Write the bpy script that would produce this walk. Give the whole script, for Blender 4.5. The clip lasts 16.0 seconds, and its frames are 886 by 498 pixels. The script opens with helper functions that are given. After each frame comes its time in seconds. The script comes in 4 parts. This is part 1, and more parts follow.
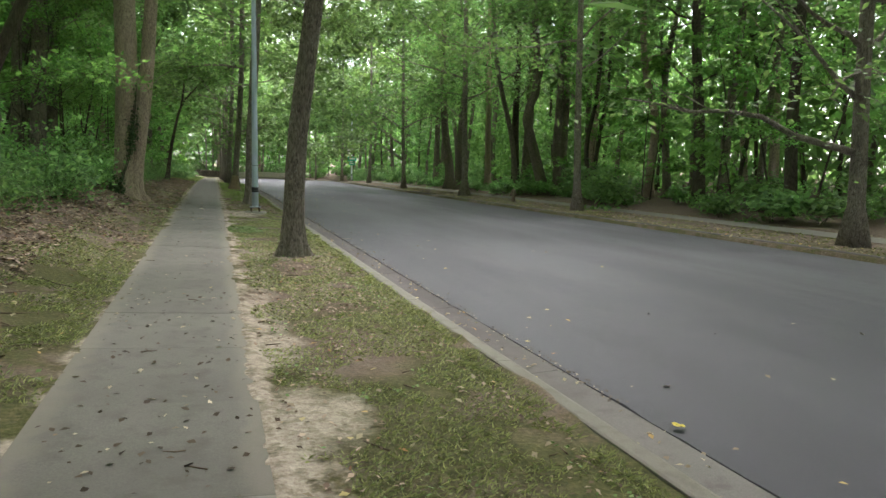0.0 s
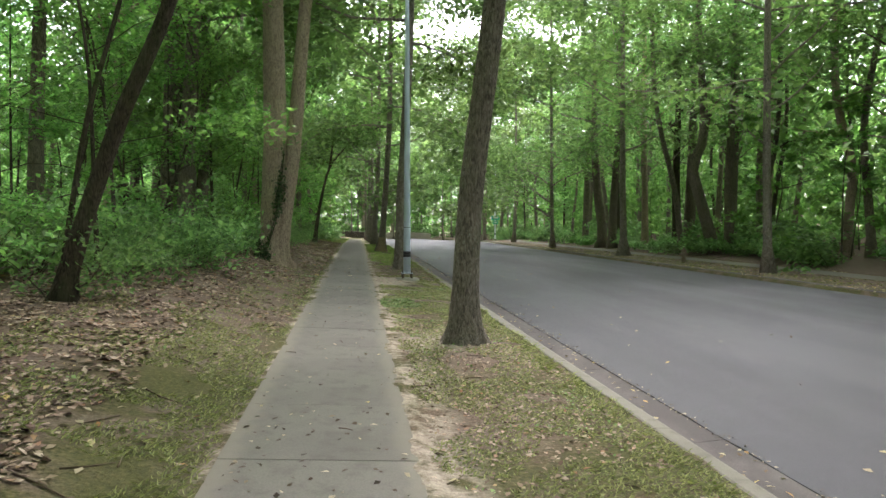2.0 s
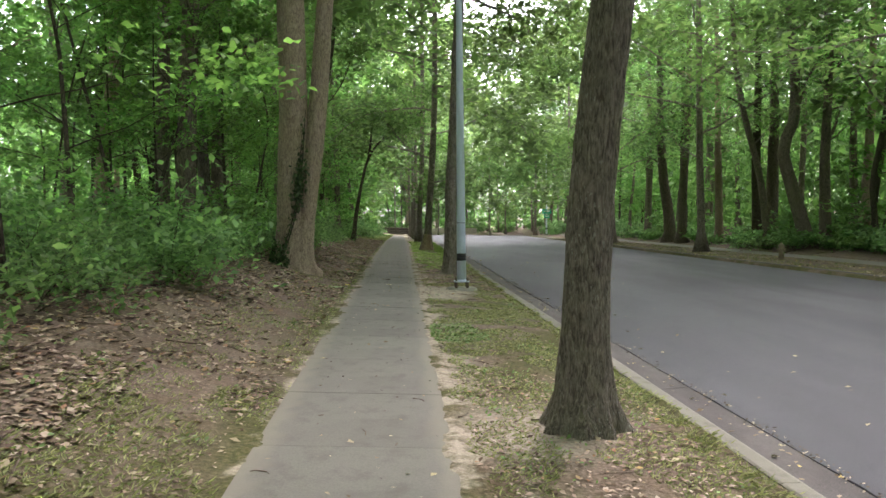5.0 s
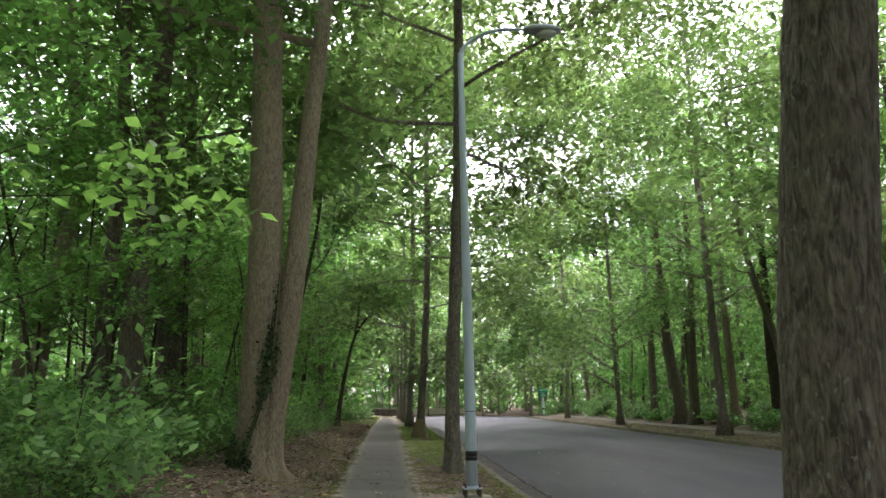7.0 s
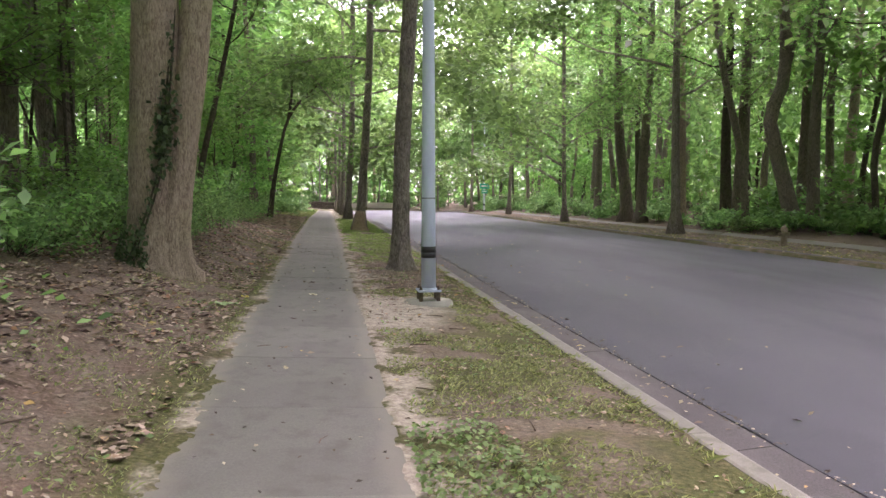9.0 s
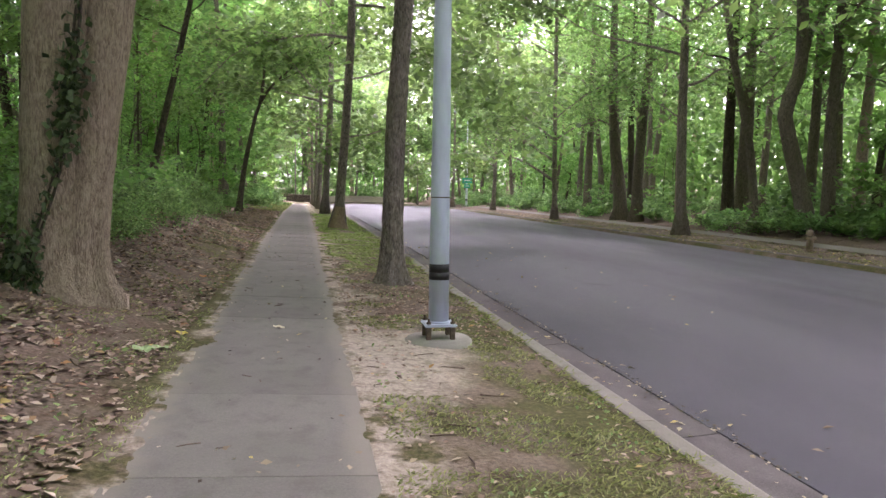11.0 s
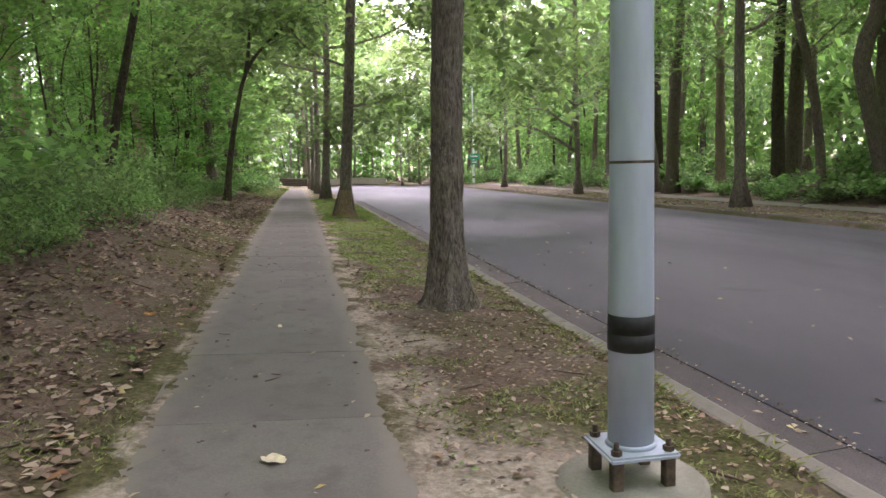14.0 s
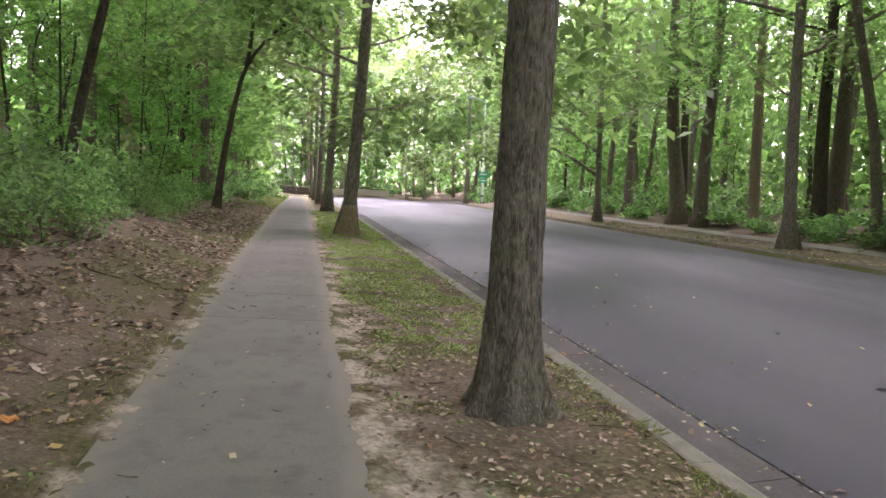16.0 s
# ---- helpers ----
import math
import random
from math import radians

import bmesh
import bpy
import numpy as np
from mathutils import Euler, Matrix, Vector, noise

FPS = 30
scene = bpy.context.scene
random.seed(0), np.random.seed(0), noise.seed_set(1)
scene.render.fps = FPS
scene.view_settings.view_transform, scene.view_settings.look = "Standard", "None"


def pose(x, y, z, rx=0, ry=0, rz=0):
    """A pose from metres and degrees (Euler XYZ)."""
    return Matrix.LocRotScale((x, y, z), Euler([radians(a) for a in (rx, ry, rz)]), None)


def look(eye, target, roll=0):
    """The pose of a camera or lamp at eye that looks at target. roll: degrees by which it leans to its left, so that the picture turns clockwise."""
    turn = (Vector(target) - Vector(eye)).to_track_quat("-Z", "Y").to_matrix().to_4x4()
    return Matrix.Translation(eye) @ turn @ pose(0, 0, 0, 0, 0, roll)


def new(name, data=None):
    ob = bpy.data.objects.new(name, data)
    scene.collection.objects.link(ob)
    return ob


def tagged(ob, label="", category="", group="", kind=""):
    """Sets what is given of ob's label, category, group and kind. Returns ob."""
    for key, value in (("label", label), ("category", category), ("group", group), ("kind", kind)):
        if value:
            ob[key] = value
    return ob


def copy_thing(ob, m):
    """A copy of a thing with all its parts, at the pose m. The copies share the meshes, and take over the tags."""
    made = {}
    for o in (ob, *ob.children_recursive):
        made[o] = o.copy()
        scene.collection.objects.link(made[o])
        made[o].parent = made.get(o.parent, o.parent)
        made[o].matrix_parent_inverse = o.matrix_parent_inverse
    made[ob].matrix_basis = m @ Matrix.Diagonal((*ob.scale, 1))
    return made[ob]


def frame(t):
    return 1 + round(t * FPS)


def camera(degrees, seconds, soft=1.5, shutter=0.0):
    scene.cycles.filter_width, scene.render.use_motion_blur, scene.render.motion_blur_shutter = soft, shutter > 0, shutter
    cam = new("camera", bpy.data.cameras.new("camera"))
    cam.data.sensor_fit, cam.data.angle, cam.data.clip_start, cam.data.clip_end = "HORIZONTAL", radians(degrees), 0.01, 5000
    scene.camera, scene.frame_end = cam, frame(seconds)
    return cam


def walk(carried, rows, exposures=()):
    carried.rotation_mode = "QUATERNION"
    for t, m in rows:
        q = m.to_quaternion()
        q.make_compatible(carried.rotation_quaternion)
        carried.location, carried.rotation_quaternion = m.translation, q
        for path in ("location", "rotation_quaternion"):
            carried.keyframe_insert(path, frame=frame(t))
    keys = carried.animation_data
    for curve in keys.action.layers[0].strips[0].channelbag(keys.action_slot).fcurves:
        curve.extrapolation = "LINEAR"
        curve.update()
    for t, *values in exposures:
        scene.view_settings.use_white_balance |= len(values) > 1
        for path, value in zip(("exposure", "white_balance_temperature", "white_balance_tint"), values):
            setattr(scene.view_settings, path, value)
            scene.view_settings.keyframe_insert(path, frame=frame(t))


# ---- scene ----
cam = camera(61.0, 16.0, 1.5, 0.1)
METRES, EYE, TILT, LEAN, TURN = 23.4, 1.5, -1.2, 3.7, -17.45
ROWS = [
    (0.0, 0.0, 0.0, 0.0, 0.46, -5.37, -4.89),
    (0.5, -0.0094, 0.0312, 0.0011, 1.55, -5.5, -4.52),
    (1.0, -0.0223, 0.0596, 0.0, 4.74, -3.86, -4.37),
    (1.5, -0.0323, 0.0909, 0.0006, 7.58, -2.64, -4.12),
    (2.0, -0.0448, 0.1222, 0.0005, 10.89, -1.77, -4.02),
    (2.5, -0.0545, 0.1527, 0.0003, 13.25, -1.53, -3.25),
    (3.0, -0.0654, 0.1836, 0.0013, 17.23, 0.71, -2.26),
    (5.5, -0.1078, 0.3371, -0.0011, 13.03, -2.69, -2.58),
    (6.0, -0.1181, 0.3684, 0.0026, 13.52, 4.3, -0.22),
    (6.5, -0.133, 0.3987, 0.0054, 12.91, 9.03, -3.06),
    (7.0, -0.1422, 0.4285, 0.0042, 13.34, 11.19, -2.66),
    (7.5, -0.1512, 0.4602, -0.0027, 12.06, 2.72, -3.15),
    (8.0, -0.1593, 0.4906, -0.0055, 9.35, -5.6, -3.07),
    (8.5, -0.1693, 0.5188, -0.004, 9.03, -3.91, -3.56),
    (11.0, -0.2129, 0.6626, -0.0025, 6.8, -4.25, -4.67),
    (11.5, -0.2209, 0.6912, -0.0019, 6.93, -1.14, -4.53),
    (12.0, -0.2327, 0.7185, -0.004, 6.89, -1.09, -4.6),
    (12.5, -0.2399, 0.7471, -0.0053, 6.89, -2.38, -3.7),
    (13.0, -0.2498, 0.7761, -0.0049, 6.76, -2.55, -2.43),
    (13.5, -0.2578, 0.8035, -0.0068, 6.52, -5.04, -2.17),
    (14.0, -0.2691, 0.8346, -0.0075, 6.52, -5.85, -2.34),
    (14.5, -0.2746, 0.8634, -0.0097, 6.28, -12.13, -2.98),
    (15.0, -0.2823, 0.8922, -0.0095, 6.91, -11.54, -5.98),
    (15.5, -0.2912, 0.9205, -0.0074, 6.69, -8.03, -6.31),
    (16.0, -0.3011, 0.9495, -0.0059, 6.69, -4.67, -5.74),
]
EXPOSURES = [(0.0, 2.85, 6250, 12), (1.5, 3.05, 6250, 13), (3.0, 3.0, 6250, 17), (5.5, 3.1, 6250, 18), (6.5, 3.1, 6200, 21), (7.0, 2.85, 6200, 21), (7.6, 3.1, 6200, 25), (8.5, 3.45, 6200, 35), (11.0, 3.6, 6150, 39), (12.5, 3.3, 6150, 40), (14.5, 3.65, 6250, 38), (16.0, 3.75, 6250, 38)]
walk(cam, [(t, pose(0, 0, EYE, TILT, LEAN, TURN) @ pose(METRES * x, METRES * y, METRES * z, 90 + pitch, roll, yaw)) for t, x, y, z, yaw, pitch, roll in ROWS], EXPOSURES)

# ---- world, sun, exposure ----
SUN_EL, SUN_AZ = 58.0, 25.0
world = bpy.data.worlds.new("overcast_sky")
scene.world = world
world.use_nodes = True
wn, wl = world.node_tree.nodes, world.node_tree.links
sky = wn.new("ShaderNodeTexSky")
sky.sky_type, sky.sun_disc = "NISHITA", False
sky.sun_elevation, sky.sun_rotation = radians(SUN_EL), radians(SUN_AZ)
sky.dust_density = 4.0
grey = wn.new("ShaderNodeHueSaturation")
grey.inputs["Saturation"].default_value = 0.3
wl.new(sky.outputs[0], grey.inputs["Color"])
wl.new(grey.outputs[0], wn["Background"].inputs[0])
wn["Background"].inputs[1].default_value = 0.15
sun = new("sun", bpy.data.lights.new("sun", "SUN"))
sun.data.energy, sun.data.angle, sun.data.color = 0.7, radians(25), (1.0, 0.96, 0.9)
sun.matrix_world = look((0, 0, 60), (-math.sin(radians(SUN_AZ)) * 60 / math.tan(radians(SUN_EL)), -math.cos(radians(SUN_AZ)) * 60 / math.tan(radians(SUN_EL)), 0))



# ---- materials ----
class Mat:
    """A node material under construction."""

    def __init__(self, name, rough=0.8, spec=0.3):
        self.m = bpy.data.materials.new(name)
        self.m.use_nodes = True
        self.t = self.m.node_tree
        self.b = self.t.nodes["Principled BSDF"]
        self.b.inputs["Roughness"].default_value = rough
        self.b.inputs["Specular IOR Level"].default_value = spec
        self.co = self.t.nodes.new("ShaderNodeTexCoord")

    def node(self, kind, **kw):
        n = self.t.nodes.new(kind)
        for k, v in kw.items():
            n.inputs[k].default_value = v
        return n

    def link(self, a, b):
        self.t.links.new(a, b)

    def coords(self, stretch=(1, 1, 1), space="Object"):
        mp = self.node("ShaderNodeMapping", Scale=stretch)
        self.link(self.co.outputs[space], mp.inputs["Vector"])
        return mp.outputs[0]

    def noise(self, scale, detail=4.0, stretch=(1, 1, 1), space="Object", rough=0.6, distort=0.0):
        n = self.node("ShaderNodeTexNoise", Scale=scale, Detail=detail, Roughness=rough, Distortion=distort)
        self.link(self.coords(stretch, space), n.inputs["Vector"])
        return n.outputs["Fac"]

    def ramp(self, fac, *stops):
        r = self.t.nodes.new("ShaderNodeValToRGB")
        e = r.color_ramp.elements
        while len(e) < len(stops):
            e.new(0.5)
        for el, (p, c) in zip(e, stops):
            el.position, el.color = p, (*c, 1) if len(c) == 3 else c
        self.link(fac, r.inputs[0])
        return r.outputs[0]

    def step(self, fac, a, b):
        n = self.node("ShaderNodeMapRange")
        n.interpolation_type = "SMOOTHSTEP"
        n.inputs["From Min"].default_value, n.inputs["From Max"].default_value = a, b
        self.link(fac, n.inputs["Value"])
        return n.outputs[0]

    def mix(self, fac, a, b, blend="MIX"):
        n = self.t.nodes.new("ShaderNodeMix")
        n.data_type, n.blend_type = "RGBA", blend
        for sock, v in ((n.inputs[0], fac), (n.inputs[6], a), (n.inputs[7], b)):
            if isinstance(v, (int, float)):
                sock.default_value = v
            elif isinstance(v, tuple):
                sock.default_value = (*v, 1)
            else:
                self.link(v, sock)
        return n.outputs[2]

    def math(self, op, a, b):
        n = self.t.nodes.new("ShaderNodeMath")
        n.operation = op
        for sock, v in ((n.inputs[0], a), (n.inputs[1], b)):
            if isinstance(v, (int, float)):
                sock.default_value = v
            else:
                self.link(v, sock)
        return n.outputs[0]

    def colour(self, c):
        if isinstance(c, tuple):
            self.b.inputs["Base Color"].default_value = (*c, 1)
        else:
            self.link(c, self.b.inputs["Base Color"])
        return self

    def bump(self, fac, strength=0.4, distance=0.02):
        n = self.node("ShaderNodeBump", Strength=strength, Distance=distance)
        self.link(fac, n.inputs["Height"])
        self.link(n.outputs[0], self.b.inputs["Normal"])
        return self


def bark(name, dark, light, moss=0.0, scale=1.0, lichen=0.0):
    """Furrowed bark: long upright ridges broken by cross cracks, with pale flecks."""
    m = Mat(name, 0.92, 0.12)
    ridge = m.noise(34 * scale, 5, (1, 1, 0.19), rough=0.64, distort=1.6)
    plate = m.noise(15 * scale, 4, (1, 1, 0.5), rough=0.6, distort=0.8)
    patch, fleck = m.noise(1.3, 4), m.noise(46 * scale, 2, (1, 1, 0.45))
    c = m.ramp(m.math("ADD", m.math("MULTIPLY", ridge, 0.65), m.math("MULTIPLY", plate, 0.35)), (0.4, dark), (0.51, tuple(0.5 * a + 0.5 * b for a, b in zip(dark, light))), (0.62, light))
    c = m.mix(m.math("MULTIPLY", m.step(patch, 0.45, 0.75), 0.45), c, tuple(0.55 * a + 0.45 * b for a, b in zip(dark, light)))
    if lichen:
        c = m.mix(m.math("MULTIPLY", m.math("MULTIPLY", m.step(fleck, 0.6, 0.68), m.step(m.noise(3.5, 3), 0.42, 0.6)), lichen), c, (0.42, 0.41, 0.37))
    if moss:
        green = m.noise(2.2, 5, (1, 1, 0.4))
        c = m.mix(m.math("MULTIPLY", m.step(green, 0.5, 0.7), moss), c, (0.09, 0.12, 0.05))
    m.colour(c).bump(m.math("ADD", ridge, m.math("MULTIPLY", plate, 0.7)), 1.0, 0.05)
    return m.m


def leafy(name, dark, light, through_light=0.4):
    m = Mat(name, 0.55, 0.25)
    isl = m.t.nodes.new("ShaderNodeNewGeometry").outputs["Random Per Island"]
    ob = m.t.nodes.new("ShaderNodeObjectInfo").outputs["Random"]
    c = m.ramp(isl, (0.0, dark), (0.75, light), (1.0, tuple(min(1, v * 1.35) for v in light)))
    hue = m.node("ShaderNodeHueSaturation")
    m.link(c, hue.inputs["Color"])
    m.link(m.math("ADD", m.math("MULTIPLY", ob, 0.03), 0.485), hue.inputs["Hue"])
    m.link(m.math("ADD", m.math("MULTIPLY", ob, 0.5), 0.75), hue.inputs["Value"])
    m.colour(hue.outputs[0])
    tr = m.node("ShaderNodeBsdfTranslucent")
    m.link(m.mix(1.0, hue.outputs[0], (1.36, 1.57, 0.92), "MULTIPLY"), tr.inputs["Color"])
    mx = m.node("ShaderNodeMixShader", Fac=through_light)
    m.link(m.b.outputs[0], mx.inputs[1])
    m.link(tr.outputs[0], mx.inputs[2])
    m.link(mx.outputs[0], m.t.nodes["Material Output"].inputs["Surface"])
    return m.m


def plain(name, c, rough=0.6, metal=0.0, vary=0.25, scale=12.0, stretch=(1, 1, 1)):
    m = Mat(name, rough)
    m.b.inputs["Metallic"].default_value = metal
    n = m.noise(scale, 6, stretch)
    m.colour(m.ramp(n, (0.3, tuple(v * (1 - vary) for v in c)), (0.7, tuple(v * (1 + vary) for v in c))))
    m.bump(n, 0.15, 0.01)
    return m.m


def ground_material():
    """Leaf litter, moss, thin grass and bare sand, by where they lie on the plan."""
    m = Mat("ground", 0.95, 0.1)
    sep = m.t.nodes.new("ShaderNodeSeparateXYZ")
    m.link(m.co.outputs["Object"], sep.inputs[0])
    x, y = sep.outputs[0], sep.outputs[1]
    big, mid, fine = m.noise(0.45, 3), m.noise(2.6, 5), m.noise(28, 6)
    speck = m.noise(75, 3)
    litter = m.mix(m.step(mid, 0.3, 0.7), m.ramp(fine, (0.3, (0.066, 0.043, 0.031)), (0.55, (0.138, 0.094, 0.07)), (0.75, (0.225, 0.162, 0.126))), m.ramp(fine, (0.3, (0.088, 0.066, 0.051)), (0.7, (0.205, 0.158, 0.126))))
    grass = m.ramp(fine, (0.3, (0.036, 0.038, 0.015)), (0.55, (0.08, 0.077, 0.03)), (0.75, (0.15, 0.13, 0.065)))
    sand = m.ramp(fine, (0.3, (0.235, 0.194, 0.155)), (0.7, (0.42, 0.355, 0.295)))
    wob = m.math("ADD", x, m.math("MULTIPLY", m.math("SUBTRACT", mid, 0.5), 1.1))
    # green on the verges, litter up the bank and in the woods
    left = m.math("MAXIMUM", m.step(wob, -1.75, -1.1), m.math("MULTIPLY", m.step(wob, -2.9, -1.9), m.math("MAXIMUM", m.math("SUBTRACT", 1.0, m.step(y, 10.0, 15.0)), m.step(y, 27.0, 34.0))))
    cover = m.mix(left, litter, grass)
    cover = m.mix(m.step(wob, 13.3, 15.2), cover, litter)
    brown = m.math("MULTIPLY", m.step(big, 0.4, 0.56), m.step(mid, 0.36, 0.56))
    cover = m.mix(m.math("MULTIPLY", brown, 0.85), cover, litter)
    # bare earth and litter round the feet of the oaks
    for px, py, r in ((1.15, 12.6, 1.25), (1.1, 27.8, 1.15), (1.0, 42.2, 1.3), (0.9, 9.0, 0.9), (1.2, 6.6, 0.8), (0.9, 25.6, 1.0), (1.0, 38.6, 1.2)):
        dx, dy = m.math("SUBTRACT", x, px), m.math("MULTIPLY", m.math("SUBTRACT", y, py), 0.75)
        d = m.math("SQRT", m.math("ADD", m.math("MULTIPLY", dx, dx), m.math("MULTIPLY", dy, dy)), 0)
        d = m.math("ADD", d, m.math("MULTIPLY", m.math("SUBTRACT", mid, 0.5), 1.4))
        cover = m.mix(m.math("MULTIPLY", m.math("SUBTRACT", 1.0, m.step(d, r * 0.4, r)), 0.85), cover, litter)
    # worn sand along the pavement's edges
    e1 = m.math("ABSOLUTE", m.math("SUBTRACT", x, 0.38), 0)
    e2 = m.math("ABSOLUTE", m.math("ADD", x, 1.0), 0)
    s1 = m.math("MULTIPLY", m.math("SUBTRACT", 1.0, m.step(e1, 0.08, 0.42)), m.step(mid, 0.42, 0.55))
    s2 = m.math("MULTIPLY", m.math("SUBTRACT", 1.0, m.step(e2, 0.09, 0.18)), m.step(mid, 0.46, 0.62))
    bare = m.math("MAXIMUM", s1, s2)
    for px, py, r in ((0.75, 23.2, 1.0), (0.6, 22.2, 0.8), (0.62, 4.7, 0.5), (0.5, 6.6, 0.4), (0.9, 13.0, 0.7), (0.6, 26.4, 0.4)):
        dx, dy = m.math("SUBTRACT", x, px), m.math("MULTIPLY", m.math("SUBTRACT", y, py), 0.7)
        d = m.math("SQRT", m.math("ADD", m.math("MULTIPLY", dx, dx), m.math("MULTIPLY", dy, dy)), 0)
        d = m.math("ADD", d, m.math("MULTIPLY", m.math("SUBTRACT", mid, 0.5), 0.9))
        bare = m.math("MAXIMUM", bare, m.math("SUBTRACT", 1.0, m.step(d, r * 0.35, r)))
    bare = m.math("MULTIPLY", bare, m.math("ADD", 0.5, m.math("MULTIPLY", m.step(m.noise(9, 5), 0.35, 0.55), 0.5)))
    m.colour(m.mix(m.math("MULTIPLY", bare, 0.9), cover, sand)).bump(m.math("ADD", fine, m.math("MULTIPLY", speck, 0.5)), 0.7, 0.02)
    return m.m


def asphalt_material():
    m = Mat("asphalt", 0.6, 0.3)
    grain, patch = m.noise(160, 2), m.noise(0.5, 4, (1, 0.25, 1))
    streak, stone = m.noise(1.1, 3, (1, 0.04, 1)), m.noise(420, 1)
    c = m.ramp(grain, (0.35, (0.021, 0.0195, 0.025)), (0.65, (0.044, 0.041, 0.051)))
    # mottling: soft shadow bands and wet on the road, put into the colour
    c = m.mix(m.step(patch, 0.4, 0.65), c, (0.027, 0.025, 0.0315))
    c = m.mix(m.math("MULTIPLY", m.step(streak, 0.45, 0.7), 0.5), c, (0.042, 0.0395, 0.048))
    c = m.mix(m.math("MULTIPLY", m.step(stone, 0.68, 0.76), 0.6), c, (0.12, 0.115, 0.115))
    # dark blotches of the same mottling
    worn = m.noise(1.6, 5, (1, 0.5, 1), distort=0.6)
    c = m.mix(m.math("MULTIPLY", m.step(worn, 0.62, 0.74), 0.45), c, (0.02, 0.019, 0.022))
    m.colour(c).bump(m.math("ADD", grain, stone), 0.35, 0.004)
    m.link(m.math("ADD", 0.52, m.math("MULTIPLY", patch, 0.25)), m.b.inputs["Roughness"])
    return m.m


def concrete(name, c, dirt=(0.16, 0.14, 0.11), piece=True):
    m = Mat(name, 0.88, 0.2)
    fine, mid, big = m.noise(90, 4, space="Object"), m.noise(5, 5), m.noise(0.8, 3)
    col = m.ramp(fine, (0.3, tuple(v * 0.82 for v in c)), (0.7, tuple(v * 1.12 for v in c)))
    col = m.mix(m.math("MULTIPLY", m.step(mid, 0.48, 0.72), 0.55), col, dirt)
    col = m.mix(m.math("MULTIPLY", m.step(big, 0.45, 0.65), 0.35), col, tuple(v * 0.7 for v in c))
    if name.startswith("pavement"):
        sep = m.t.nodes.new("ShaderNodeSeparateXYZ")
        m.link(m.co.outputs["Object"], sep.inputs[0])
        edge = m.math("ADD", m.math("ABSOLUTE", sep.outputs[0], 0), m.math("MULTIPLY", m.math("SUBTRACT", mid, 0.5), 0.35))
        col = m.mix(m.math("MULTIPLY", m.step(edge, 0.46, 0.64), 0.6), col, (0.195, 0.17, 0.142))
    if name.startswith("gutter"):
        # silt and tyre dirt, thin where the verge is washed clean
        sep = m.t.nodes.new("ShaderNodeSeparateXYZ")
        m.link(m.co.outputs["Object"], sep.inputs[0])
        silt = m.math("MULTIPLY", m.step(sep.outputs[1], 3.5, 9.0), m.math("ADD", 0.55, m.math("MULTIPLY", m.step(m.noise(2.2, 5, (1, 0.4, 1)), 0.35, 0.6), 0.4)))
        col = m.mix(silt, col, m.ramp(fine, (0.3, (0.048, 0.041, 0.042)), (0.7, (0.095, 0.082, 0.08))))
    if piece:
        rnd = m.t.nodes.new("ShaderNodeObjectInfo").outputs["Random"]
        hue = m.node("ShaderNodeHueSaturation")
        m.link(col, hue.inputs["Color"])
        m.link(m.math("ADD", m.math("MULTIPLY", rnd, 0.14), 0.93), hue.inputs["Value"])
        col = hue.outputs[0]
    m.colour(col).bump(m.math("ADD", fine, mid), 0.25, 0.006)
    return m.m


M_GROUND, M_ROAD = ground_material(), asphalt_material()
M_SLAB = concrete("pavement_concrete", (0.136, 0.125, 0.111), (0.08, 0.073, 0.063))
M_KERB = concrete("kerb_concrete", (0.178, 0.16, 0.135), (0.085, 0.078, 0.055))
M_GUTTER = concrete("gutter_concrete", (0.15, 0.136, 0.126), (0.085, 0.074, 0.066))
M_FOOT = concrete("footing_concrete", (0.26, 0.245, 0.205), piece=False)
B_OAK = bark("oak_bark", (0.085, 0.07, 0.057), (0.33, 0.28, 0.235), 0.05, 1.1, 0.7)
B_TULIP = bark("pale_bark", (0.2, 0.148, 0.112), (0.5, 0.39, 0.3), 0.05, 1.25)
B_WOOD = bark("woodland_bark", (0.082, 0.068, 0.055), (0.265, 0.22, 0.172), 0.3)
B_DARK = bark("dark_bark", (0.035, 0.028, 0.022), (0.125, 0.1, 0.078), 0.35)
M_BARE = bark("bare_wood", (0.20, 0.14, 0.09), (0.40, 0.30, 0.21))
L_OAK = leafy("oak_leaves", (0.092, 0.134, 0.06), (0.18, 0.25, 0.112), 0.52)
L_WOOD = leafy("woodland_leaves", (0.09, 0.15, 0.06), (0.176, 0.278, 0.112), 0.56)
L_YOUNG = leafy("understorey_leaves", (0.088, 0.168, 0.054), (0.178, 0.3, 0.1), 0.53)
L_SHRUB = leafy("shrub_leaves", (0.088, 0.148, 0.066), (0.174, 0.266, 0.116), 0.5)
L_IVY = leafy("ivy_leaves", (0.032, 0.052, 0.024), (0.085, 0.125, 0.055), 0.15)
M_STEEL = plain("galvanised_steel", (0.41, 0.455, 0.54), 0.5, 0.2, 0.10, 9, (1, 1, 0.25))
M_TAPE = plain("black_tape", (0.018, 0.018, 0.018), 0.55, 0, 0.4, 30)
M_RUST = plain("rusty_iron", (0.10, 0.075, 0.055), 0.85, 0.2, 0.5, 25)
M_LAMP = plain("grey_lamp_housing", (0.28, 0.30, 0.31), 0.5, 0.3, 0.15)
M_LENS = plain("lamp_lens", (0.55, 0.56, 0.54), 0.25, 0, 0.08)


